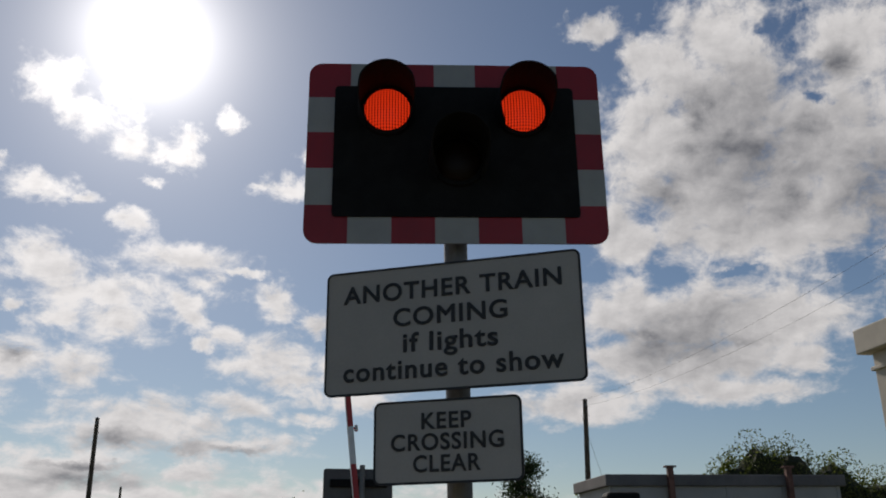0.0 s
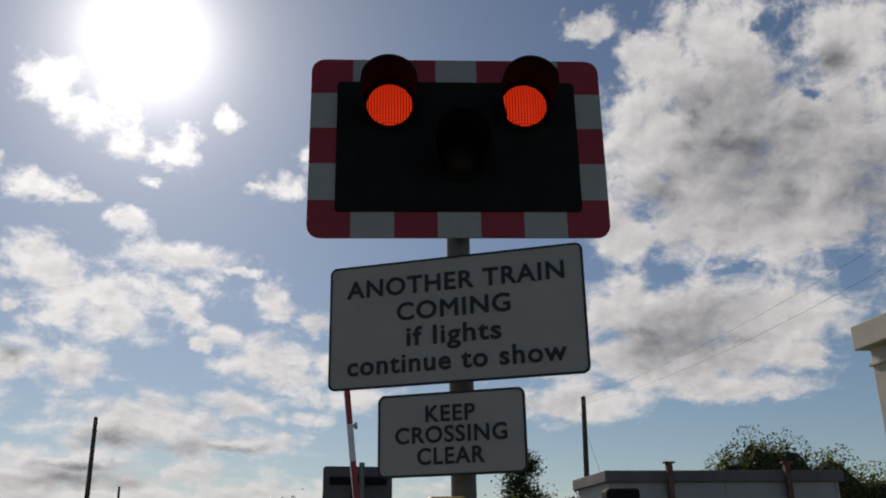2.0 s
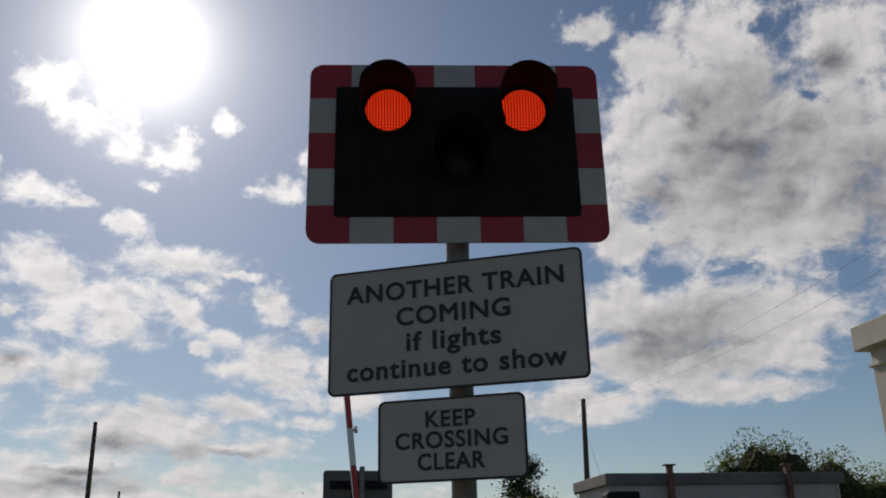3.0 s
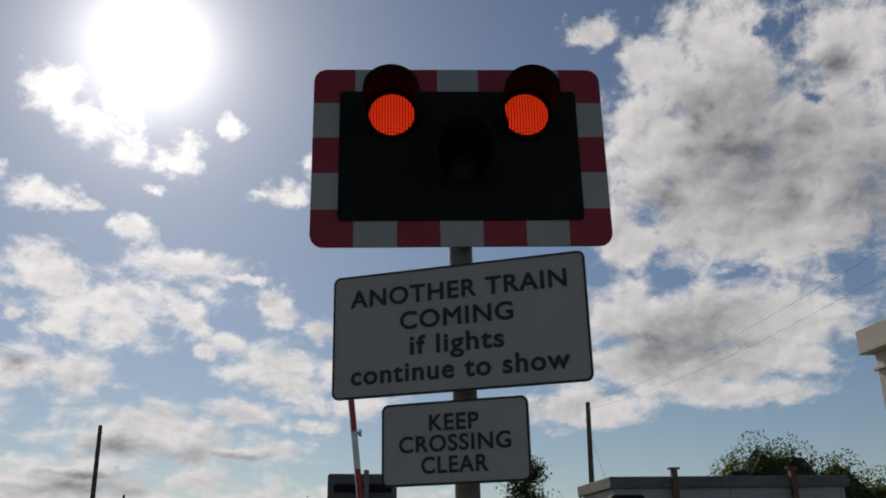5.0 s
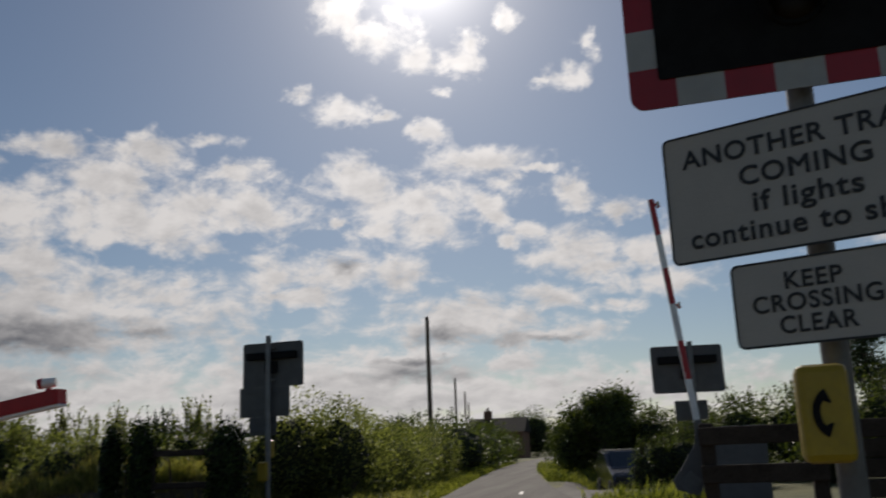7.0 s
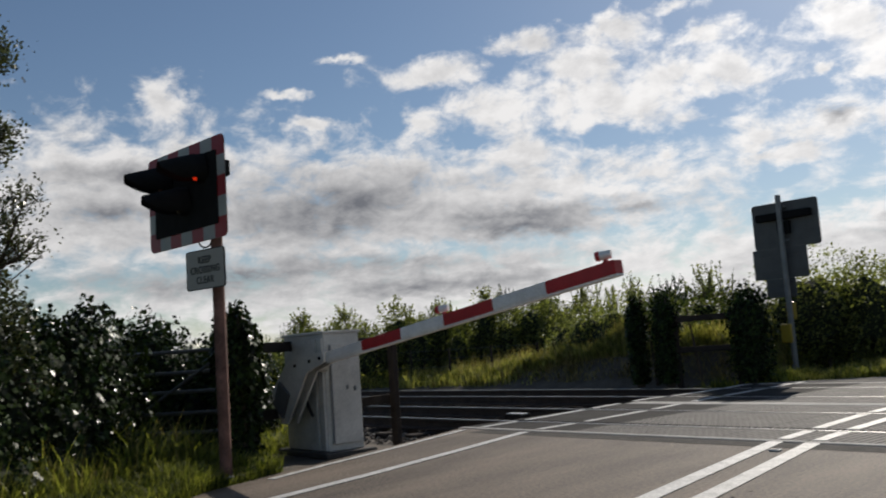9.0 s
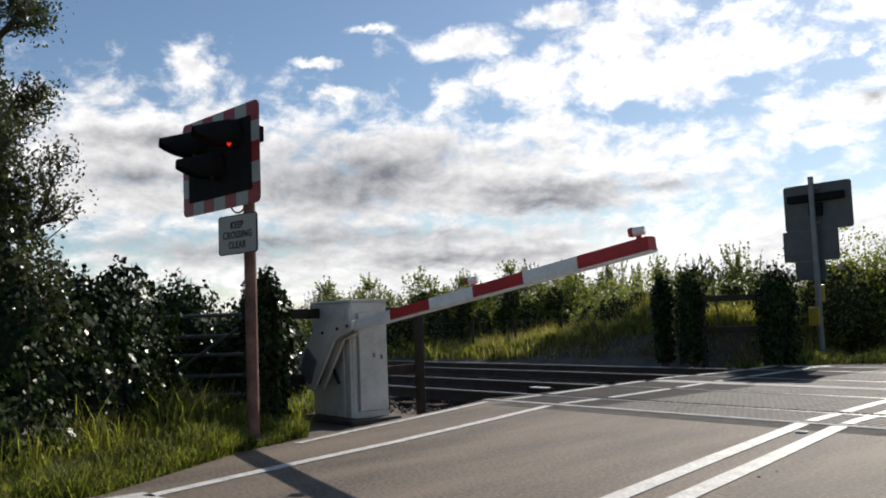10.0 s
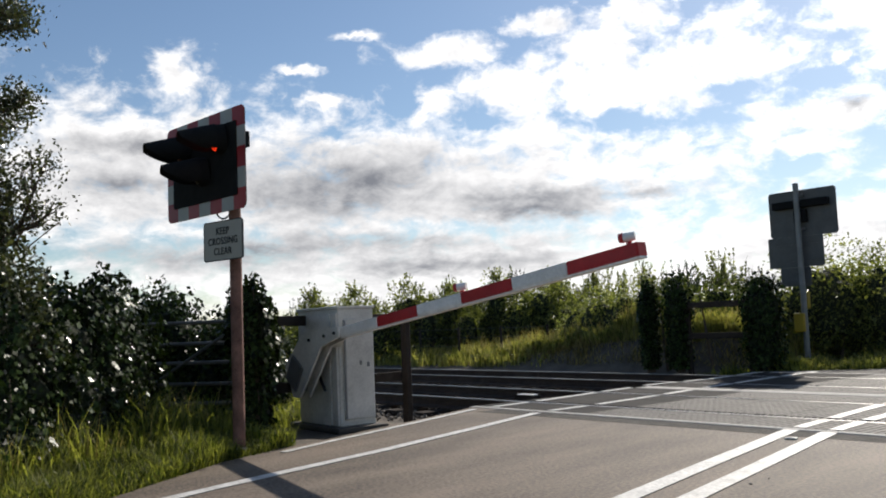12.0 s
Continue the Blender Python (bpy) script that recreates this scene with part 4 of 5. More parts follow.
def phone(parent, x, y, z, h=0.34, w=0.2):
    """A yellow telephone case with a handset symbol."""
    case = part("telephone_case", box((x, y, z), (w, 0.13, h), bevel=0.03), YELLOW, parent, "yellow plastic telephone case")
    outer, inner = [], []
    for k in range(17):
        a = radians(112 + 136 * k / 16)
        fat = 0.014 + 0.026 * step(0.62, 0.8, abs(k - 8) / 8)
        outer.append((x + 0.03 + 0.075 * math.cos(a), z + 0.092 * math.sin(a)))
        inner.append((x + 0.03 + (0.063 - fat) * math.cos(a), z + (0.08 - fat) * math.sin(a)))
    bm = prism(outer + inner[::-1], y - 0.073, y - 0.06)
    part("handset_symbol", bm, BLACK, case)
    return case


# the signal beside the camera
s = signal(0.635, 3.553, 2.798, -6.45, (0.0, 0.12), 3.1, POST_GREY, "tall crossing signal with red lamps lit and two white plates")
turn = -25.4 + 6.45
sign_plate(s, "warning_plate", 1.103, 0.54, -0.04, 1.99, -0.045, ANOTHER, turn)
sign_plate(s, "instruction_plate", 0.609, 0.328, -0.06, 1.517, -0.06, KEEP, turn)
case = phone(s, -0.08, -0.03, 1.1, 0.35, 0.18)

# the signal across the road
s = signal(-7.371, 4.257, 2.487, -2.6, (0.32, 0.1), 2.75, RUST, "crossing signal on a rusty brown post beside the gate", lamp_turn=-18)
sign_plate(s, "instruction_plate", 0.546, 0.342, 0.335, 1.80, -0.03, [("KEEP", 0.18, 0.062, 0.085), ("CROSSING", 0.41, 0.062, 0.0), ("CLEAR", 0.25, 0.062, -0.088)], 5)
bm = bmesh.new()
prev = None
for k in range(9):
    a = math.pi * k / 8
    p = Vector((0.16 + 0.08 * (1 - math.cos(a)), 0.02 + 0.04 * k / 8, 2.06 - 0.06 * math.sin(a)))
    if prev is not None:
        tube(prev, p, 0.008, 0.008, 6, bm)
    prev = p
part("cable_loop", bm, CABLE, s)

# the two signals beyond the tracks, seen from behind
s = signal(-6.851, 16.83, 2.854, 180 - 6.2, (0.03, 0.14), 3.4, GALV, "crossing signal seen from behind on a grey steel post")
sign_plate(s, "warning_plate", 1.09, 0.58, 0.17, 2.13, 0.02, ANOTHER, 0)
sign_plate(s, "instruction_plate", 0.6, 0.36, 0.2, 1.66, 0.02, KEEP, 0)
phone(s, 0.06, 0.02, 1.22, 0.34, 0.16)
phone(s, 0.1, 0.2, 0.8, 0.36, 0.2)
s = signal(1.124, 17.43, 2.364, 180 + 6.1, (-0.05, 0.14), 2.85, GALV, "crossing signal seen from behind beside the far barrier")
sign_plate(s, "instruction_plate", 0.6, 0.36, 0.0, 1.6, 0.02, KEEP, 0)


# ---------------------------------------------------------------- barriers
def barrier(m, angle, label, case=None):
    """A half barrier: cabinet, arm towards local +x at that many degrees above level, counterweights behind."""
    case = case or CABINET
    root = thing("crossing_barrier", m, label, "barrier", "crossing barriers")
    part("plinth", box((-0.46, 0.4, -0.01), (1.1, 0.6, 0.06), bevel=0.015), DARK_CONCRETE, root)
    part("cabinet", box((-0.468, 0.4, 0.62), (0.9, 0.42, 1.2), bevel=0.012), case, root, "grey aluminium cabinet")
    part("lid", box((-0.468, 0.4, 1.232), (0.93, 0.45, 0.03), bevel=0.008), case, root)
    door = part("door", box((-0.005, 0.41, 0.6), (0.022, 0.35, 1.02), bevel=0.006), case, root)
    part("lock", box((0.01, 0.43, 0.66), (0.014, 0.024, 0.045), bevel=0.004), GALV, door)
    part("lock", box((0.01, 0.52, 0.64), (0.014, 0.026, 0.05), bevel=0.004), GALV, door)
    part("hinge_strip", box((0.012, 0.245, 0.6), (0.016, 0.02, 1.0), bevel=0.004), GALV, door)
    part("corner_channel", box((-0.07, 0.176, 0.6), (0.09, 0.024, 1.14), bevel=0.006), case, root)
    part("inner_channel", box((-0.2, 0.18, 0.6), (0.05, 0.02, 1.14), bevel=0.006), case, root)
    part("pivot_housing", tube((-0.02, 0.02, 0.93), (-0.02, 0.2, 0.93), 0.085, 0.1, 20), case, root)
    bm = bmesh.new()
    prev = None
    for k in range(13):
        a = k / 12
        p = Vector((-0.28 - 0.13 * math.sin(a * math.pi), 0.165, 0.84 - 0.46 * a))
        if prev is not None:
            tube(prev, p, 0.016, 0.016, 6, bm)
        prev = p
    part("cable", bm, CABLE, root)
    tilt = Matrix.Translation((0, 0, 0.93)) @ Matrix.Rotation(radians(-angle), 4, "Y")
    arm = part("arm", box((0.12, 0.0, 0.0), (0.76, 0.05, 0.1), bevel=0.008), GALV, root, "bare metal arm root")
    arm.matrix_basis = tilt
    cuts = (0.42, 1.12, 1.77, 2.4, 3.03, 3.62, 4.27)
    for k in range(6):
        a, b = cuts[k], cuts[k + 1]
        h0, h1 = 0.094 - 0.0005 * k, 0.094 - 0.0005 * (k + 1)
        bm = bmesh.new()
        prism([(a, -h0 / 2), (b, -h1 / 2), (b, h1 / 2), (a, h0 / 2)], -0.045, 0.045, bm)
        bmesh.ops.bevel(bm, geom=bm.edges[:], offset=0.006, segments=2, affect="EDGES")
        part("arm_section", bm, ARM_WHITE if k % 2 == 0 else ARM_RED, arm, "white painted section" if k % 2 == 0 else "red painted section")
        part("edge_trim", box(((a + b) / 2, -0.0, -(h0 + h1) / 4 - 0.006), (b - a, 0.07, 0.014)), ARM_WHITE, arm)
    for x in (2.37, 4.17):
        part("lamp_stalk", tube((x, 0, 0.04), (x, 0, 0.09), 0.02, 0.016, 10), ARM_RED, arm)
        part("arm_lamp", tube((x - 0.02, -0.026, 0.096), (x + 0.045, 0.014, 0.096), 0.031, 0.028, 18), ARM_WHITE, arm, "white arm lamp")
        part("lamp_glass", tube((x - 0.045, -0.042, 0.096), (x - 0.0195, -0.0257, 0.096), 0.029, 0.034, 18), ARM_RED, arm, "red lamp glass")
    for y in (-0.075, 0.035):
        bm = prism([(0.45, 0.05), (0.45, -0.05), (0.08, -0.1), (-0.45, -0.56), (-0.6, -0.54), (-0.74, -0.2), (-0.34, 0.06), (-0.05, 0.1)], y, y + 0.02)
        part("weight_plate", bm, case, arm, "pale painted weight plate")
    part("counterweight", box((-0.52, -0.02, -0.3), (0.26, 0.16, 0.3), Matrix.Rotation(radians(40), 4, "Y"), bevel=0.01), POST_GREY, arm, "grey counterweight block")
    for x, z in ((0.38, 0.0), (0.17, 0.0), (-0.15, 0.0)):
        part("bolt", tube((x, -0.09, z), (x, -0.075, z), 0.016, 0.016, 8), BLACK, arm)
    return root


barrier(pose(-7.59, 5.73, 0, 0, 0, -11.3), 6.8, "red and white crossing barrier with a grey cabinet, nearly lowered")
# shaded side of the far cabinet and weights is put into a darker material
barrier(pose(1.1, 15.5, 0, 0, 0, 180), 84.0, "red and white crossing barrier, raised upright, its cabinet coloured dark for shade", SIGN_BACK)


# ---------------------------------------------------------------- fences and gates
def rail_fence(points, posts, rails, label, mat=WOOD, group=""):
    """Posts with level rails: points along the ground, heights of the rails."""
    root = thing("rail_fence", pose(points[0][0], points[0][1], 0), label, "fence", group)
    o = Vector((points[0][0], points[0][1], 0))
    a, b = Vector((*points[0], 0)) - o, Vector((*points[1], 0)) - o
    d = (b - a).normalized()
    ang = math.degrees(math.atan2(d.y, d.x))
    top = max(rails) + 0.08
    for i in range(posts):
        p = a + (b - a) * i / (posts - 1)
        part("post", box((p.x, p.y, top / 2 - 0.1), (0.09, 0.09, top + 0.2), pose(0, 0, 0, 0, 0, ang), bevel=0.012), mat, root)
    mid = (a + b) / 2
    for z in rails:
        part("rail", box((mid.x - d.y * -0.07, mid.y - d.x * 0.07, z), ((b - a).length + 0.1, 0.04, 0.11), pose(0, 0, 0, 0, 0, ang), bevel=0.008), mat, root)
    return root


rail_fence([(-8.35, 7.66), (-8.15, 5.3)], 2, [1.12, 0.42], "dark timber post and rail beside the barrier cabinet", DARK_WOOD)
rail_fence([(0.35, 6.0), (0.98, 5.93)], 2, [1.05, 0.82, 0.55, 0.28], "dark weathered timber fence behind the signal post", DARK_WOOD)
rail_fence([(1.14, 5.91), (3.8, 5.6)], 3, [1.06, 0.945, 0.83, 0.715, 0.6, 0.485, 0.37, 0.255], "dark close-boarded timber fence beside the phone", DARK_WOOD)
rail_fence([(-8.6, 15.42), (-7.4, 15.42)], 2, [1.2, 0.63], "dark timber rails between ivy-covered posts", DARK_WOOD)


def field_gate(a, b, label):
    root = thing("field_gate", pose(*a, 0), label, "gate")
    d = Vector((b[0] - a[0], b[1] - a[1], 0))
    L, ang = d.length, math.degrees(math.atan2(d.y, d.x))
    turn_m = pose(0, 0, 0, 0, 0, ang)
    for z in (0.3, 0.5, 0.72, 0.92, 1.14):
        ob = part("bar", tube((0, 0, z), (L, 0, z), 0.02, 0.02, 10), SIGN_BACK, root)
        ob.matrix_basis = turn_m
    for x in (0.0, L / 2, L):
        part("upright", tube((x, 0, 0.28), (x, 0, 1.16), 0.022, 0.022, 10), SIGN_BACK, root).matrix_basis = turn_m
    part("brace", tube((0.05, 0.02, 1.1), (L / 2, 0.02, 0.32), 0.016, 0.016, 8), SIGN_BACK, root).matrix_basis = turn_m
    part("gate_post", tube((-0.15, 0, -0.1), (-0.15, 0, 1.35), 0.09, 0.085, 12), WOOD, root).matrix_basis = turn_m
    return root


field_gate((-8.35, 5.32), (-10.9, 4.1), "grey galvanised field gate half hidden by ivy")

rail_fence([(1.35, 19.2), (2.7, 24.5)], 5, [1.0, 0.55], "grey weathered roadside fence by the driveway")

root = thing("wire_fence", pose(-26, 18.6, 0), "thin wire stock fence on short timber posts", "fence")
for i in range(9):
    x = i * 1.55
    y = -0.16 * x * 0.4
    part("post", tube((x, y, -0.1), (x, y, 0.95), 0.032, 0.03, 8), DARK_WOOD, root)
for z in (0.25, 0.5, 0.75, 1.0):
    part("wire", tube((0, 0, z * 0.9), (12.4, -0.064 * 12.4, z * 0.9), 0.003, 0.003, 5), GALV, root)


# ---------------------------------------------------------------- buildings, poles, car
def cabin():
    root = thing("equipment_cabin", pose(5.4, 15.5, 0), "pale flat-roofed equipment cabin beyond the tracks", "cabin")
    W, D, Hh = 4.4, 1.8, 2.34
    part("body", box((W / 2, D / 2, Hh / 2), (W, D, Hh), bevel=0.01), CABIN_WALL, root)
    part("roof", box((W / 2, D / 2, Hh + 0.09), (W + 0.16, D + 0.16, 0.2), bevel=0.015), CABIN_ROOF, root, "dark flat roof with an overhanging edge")
    for i in range(5):
        part("wall_joint", box((0.05 + i * (W - 0.1) / 4, -0.008, Hh / 2), (0.05, 0.016, Hh), bevel=0.003), CABIN_WALL, root)
    door = part("door", box((-0.012, 0.56, 1.0), (0.03, 0.85, 1.95), bevel=0.006), CABIN_WALL, root)
    part("door_window", box((-0.03, 0.56, 1.45), (0.012, 0.62, 0.75), bevel=0.004), GLASS, door)
    part("warning_notice", box((-0.03, 0.56, 0.93), (0.01, 0.24, 0.2)), WHITE_SHEET, door, "small white notice")
    for x in (1.1, 3.35):
        p = part("steel_post", box((x, -0.12, 1.3), (0.1, 0.1, 2.7), bevel=0.008), RUST, root, "rusty steel post")
        part("post_flange", box((x, -0.12, 2.66), (0.2, 0.12, 0.03), bevel=0.004), RUST, p)
    return root


def cream_building():
    root = thing("cream_building", pose(13.65, 12.0, 0), "cream rendered building with a flat moulded cornice", "building")
    part("wall", box((3.3, 4, 2.95), (6.0, 7.6, 5.9), bevel=0.02), CREAM, root)
    part("cornice", box((3.3, 4, 6.2), (6.55, 8.1, 0.62), bevel=0.03), CREAM, root)
    part("string_course", box((3.3, 4, 5.5), (6.14, 7.74, 0.1), bevel=0.02), CREAM, root)
    for y in (1.2, 3.8, 6.4):
        w = part("window", box((0.29, y, 4.3), (0.06, 0.95, 1.3), bevel=0.01), WHITE_SHEET, root)
        part("pane", box((0.255, y, 4.3), (0.02, 0.8, 1.15)), GLASS, w)
        part("sill", box((0.25, y, 3.6), (0.2, 1.05, 0.07), bevel=0.01), CREAM, w)
    return root


def farm_house():
    root = thing("farm_house", pose(-15.1, 119, -0.47) @ Matrix.Scale(1.45, 4), "low dark brick house with a chimney far down the lane", "house")
    part("wall", box((-0.6, 0, 1.3), (4.8, 6, 2.6), bevel=0.02), BRICK_FAR, root)
    bm = bmesh.new()
    prism([(-3.3, 2.55), (3.3, 2.55), (0, 3.9)], -2.0, 3.2, bm)
    bmesh.ops.rotate(bm, verts=bm.verts, cent=(0, 0, 0), matrix=Matrix.Rotation(radians(90), 3, "Z"))
    roof = part("roof", bm, SLATE, root, "dark slate roof")
    part("chimney", box((-1.6, 0, 4.1), (0.7, 0.7, 0.9), bevel=0.02), BRICK_FAR, roof)
    part("chimney_pot", tube((-1.6, 0, 4.5), (-1.6, 0, 4.85), 0.13, 0.1, 10), BRICK_FAR, roof)
    for x in (-2.2, 0.2):
        w = part("window", box((x, -3.02, 1.5), (1.0, 0.06, 1.1)), SLATE, root)
        part("pane", box((x, -3.06, 1.5), (0.85, 0.03, 0.95)), GLASS, w)


def pole(x, y, h, label="tall dark timber telegraph pole", lean=0.0):
    root = thing("telegraph_pole", pose(x, y, 0, 0, lean, 0), label, "pole", "telegraph poles")
    part("shaft", tube((0, 0, -0.3), (0, 0, h), 0.15, 0.1, 12), POLE_WOOD, root)
    part("cap", tube((0, 0, h), (0, 0, h + 0.06), 0.11, 0.02, 12), GALV, root)
    for a in (0.3, 0.7):
        part("step_bolt", tube((-0.1, 0, h - a), (0.16, 0, h - a), 0.012, 0.012, 6), GALV, root)
    part("stay_bracket", box((0.0, -0.1, h - 0.25), (0.07, 0.12, 0.16), bevel=0.01), GALV, root)
    return root


def wire(a, b, sag, label, r=0.012):
    bm = bmesh.new()
    a, b = Vector(a), Vector(b)
    prev = None
    for i in range(21):
        f = i / 20
        p = a.lerp(b, f) - Vector((0, 0, sag * 4 * f * (1 - f)))
        if prev is not None:
            tube(prev, p, r, r, 5, bm)
        prev = p
    solo("overhead_wire", bm, CABLE, label, "wire", group="overhead wires")


def car(m, label):
    root = thing("parked_car", m, label, "car")
    side = [(-2.0, 0.3), (2.05, 0.3), (2.1, 0.62), (1.9, 0.8), (1.05, 0.92), (0.45, 1.4), (-1.1, 1.45), (-1.75, 0.98), (-2.05, 0.9)]
    bm = prism(side, -0.82, 0.82)
    bmesh.ops.bevel(bm, geom=bm.edges[:], offset=0.06, segments=3, affect="EDGES")
    part("body", bm, CAR_PAINT, root)
    part("windscreen", prism([(1.0, 0.95), (1.03, 0.96), (0.5, 1.37), (0.47, 1.36)], -0.66, 0.66), GLASS, root)
    for y in (-0.826, 0.815):
        part("side_window", prism([(0.85, 0.96), (0.42, 1.33), (-1.0, 1.37), (-1.45, 1.0)], y, y + 0.012), GLASS, root)
    for x in (-1.3, 1.3):
        for y in (-0.74, 0.74):
            w = part("wheel", tube((x, y - 0.1, 0.3), (x, y + 0.1, 0.3), 0.3, 0.3, 24), TYRE, root)
            part("rim", tube((x, y - 0.105, 0.3), (x, y + 0.105, 0.3), 0.18, 0.18, 16), GALV, w)
    for y in (-0.6, 0.6):
        part("headlight", box((2.05, y, 0.66), (0.06, 0.32, 0.12), bevel=0.02), GLASS, root)
    part("bumper", box((2.06, 0, 0.42), (0.1, 1.5, 0.16), bevel=0.03), BLACK, root)


def location_case():
    root = thing("location_case", pose(5.06, 14.0, 0), "dark metal equipment case on a post near the cabin", "equipment case")
    part("stand", box((0, 0, 0.7), (0.12, 0.12, 1.4), bevel=0.01), DARK_PAINT, root)
    part("case", box((0, 0, 1.75), (0.55, 0.35, 0.72), bevel=0.06), DARK_PAINT, root)
    part("door", box((0, -0.18, 1.75), (0.46, 0.02, 0.6), bevel=0.006), DARK_PAINT, root)


cabin()
cream_building()
farm_house()
location_case()
pole(-10.05, 47, 8.2)
pole(-15.7, 86, 8.0)
pole(-18.2, 106, 8.0)
pole(-21.8, 130, 8.0)
pole(12.2, 38, 7.9, "slim dark telegraph pole behind the cabin", lean=1.5)
wire((12.2, 38, 7.85), (10.6, 4, 7.2), 0.7, "thin black overhead wire", 0.003)
wire((12.3, 38, 7.6), (10.9, 4, 6.9), 0.8, "thin black overhead wire", 0.003)
wire((12.2, 38, 7.2), (13.9, 37, 0.0), 0.0, "thin stay wire of the pole", 0.006)
car(pose(0.0, 28.0, -0.53, 0, 0, -82), "dark parked car with sun glinting on its windscreen")


# ---------------------------------------------------------------- hedges, trees and grass
def row_blobs(p0, p1, n, h, w, rng, jitter=0.25):
    out = []
    for i in range(n):
        f = (i + 0.5) / n
        x, y = p0[0] + (p1[0] - p0[0]) * f, p0[1] + (p1[1] - p0[1]) * f
        hh = h * rng.uniform(1 - jitter, 1 + jitter)
        out.append((x + rng.normal() * w * 0.2, y + rng.normal() * w * 0.2, hh * 0.45, w * rng.uniform(0.8, 1.25), w * rng.uniform(0.8, 1.25), hh * 0.55))
    return out


R = np.random.default_rng(11)
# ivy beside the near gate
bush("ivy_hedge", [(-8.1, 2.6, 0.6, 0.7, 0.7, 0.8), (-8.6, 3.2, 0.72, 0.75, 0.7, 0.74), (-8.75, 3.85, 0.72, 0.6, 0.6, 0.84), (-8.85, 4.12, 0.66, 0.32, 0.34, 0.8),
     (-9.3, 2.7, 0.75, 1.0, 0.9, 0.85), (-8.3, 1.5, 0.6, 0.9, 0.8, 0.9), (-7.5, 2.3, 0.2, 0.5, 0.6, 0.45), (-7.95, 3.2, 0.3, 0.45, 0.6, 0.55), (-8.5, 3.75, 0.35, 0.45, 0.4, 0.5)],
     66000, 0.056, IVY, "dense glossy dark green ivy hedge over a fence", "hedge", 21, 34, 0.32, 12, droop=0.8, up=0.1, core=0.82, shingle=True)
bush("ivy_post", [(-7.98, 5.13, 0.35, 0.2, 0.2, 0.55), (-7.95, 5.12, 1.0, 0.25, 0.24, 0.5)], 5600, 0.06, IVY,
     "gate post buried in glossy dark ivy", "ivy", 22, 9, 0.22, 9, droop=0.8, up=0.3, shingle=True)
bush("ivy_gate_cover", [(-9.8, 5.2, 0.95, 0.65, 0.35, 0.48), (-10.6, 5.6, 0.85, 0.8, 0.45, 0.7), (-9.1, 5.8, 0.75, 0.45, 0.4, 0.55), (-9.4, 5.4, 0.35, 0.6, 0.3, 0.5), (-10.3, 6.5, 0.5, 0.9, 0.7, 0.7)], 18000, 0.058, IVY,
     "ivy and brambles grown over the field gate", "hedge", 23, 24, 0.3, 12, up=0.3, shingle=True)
tree("hawthorn_tree", (-8.45, 2.62, 0), 5.6, 0.95, 15000, 0.04, THORN_LEAF, "tall straggling hawthorn with small leaves beside the road", 31, 4, 0.11, 0.2, 0.12)
bush("hawthorn_bush", [(-8.36, 2.72, 1.3, 0.55, 0.5, 0.75), (-8.42, 2.62, 2.2, 0.36, 0.36, 0.6), (-8.45, 2.55, 3.1, 0.26, 0.28, 0.7)], 11000, 0.052, THORN_LEAF,
     "dense lower growth of the hawthorn", "bush", 32, 90, 0.6, 16, up=0.1, core=0.6)
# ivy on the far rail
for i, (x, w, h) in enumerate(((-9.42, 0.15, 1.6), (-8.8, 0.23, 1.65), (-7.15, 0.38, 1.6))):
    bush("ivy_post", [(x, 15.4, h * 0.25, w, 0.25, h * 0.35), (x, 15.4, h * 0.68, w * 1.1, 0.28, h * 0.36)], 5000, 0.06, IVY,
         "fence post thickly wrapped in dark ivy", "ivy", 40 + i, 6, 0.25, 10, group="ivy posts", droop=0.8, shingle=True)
bush("ivy_growth", [(-8.1, 15.7, 1.35, 0.8, 0.2, 0.28), (-9.1, 15.7, 1.45, 0.5, 0.25, 0.2)], 2200, 0.06, LEAF, "ivy hanging along the top rail", "ivy", 45, 34, 0.4, 14, stems=1, core=0.3, up=0.2)
# hedge behind the far signal and along the lane
hedge = row_blobs((-8.0, 18.2), (-6.2, 19.4), 4, 1.95, 0.9, R) + row_blobs((-6.4, 19.6), (-7.5, 34), 12, 1.85, 1.1, R, 0.1)
bush("roadside_hedge", hedge, 70000, 0.075, FIELD_LEAF, "overgrown green roadside hedge along the lane", "hedge", 50, 60, 0.4, 16, core=0.6)
bush("roadside_hedge", row_blobs((-8.0, 35), (-11.2, 80), 16, 2.6, 1.8, R, 0.15), 30000, 0.14, LEAF, "long green hedge running down the lane", "hedge", 51, 60, 0.7, 12)
# scrub beyond the railway
for i, (x, y, h, w) in enumerate(((-31, 24, 1.9, 1.5), (-27.5, 23.5, 2.0, 1.3), (-24.6, 24.5, 1.9, 1.4), (-22, 23.5, 2.2, 1.3), (-19.2, 23.8, 2.4, 1.2), (-17.0, 23, 2.2, 1.0),
                                  (-15.2, 22.5, 2.2, 1.0), (-13.4, 22.0, 2.1, 1.1), (-11.8, 21.5, 1.9, 1.0), (-10.2, 20.4, 2.0, 1.0), (-35, 24.5, 1.8, 1.8))):
    bush("scrub_bush", [(x, y, h * 0.42, w * 0.72, w * 0.7, h * 0.52), (x + 0.6 * w, y + 0.3, h * 0.3, w * 0.7, w * 0.7, h * 0.36)], 8000, 0.085,
         FIELD_LEAF if i % 4 else PINE, "wild green scrub bush beyond the railway", "bush", 60 + i, 60, 0.8, 22, group="scrub bushes", core=0.5)
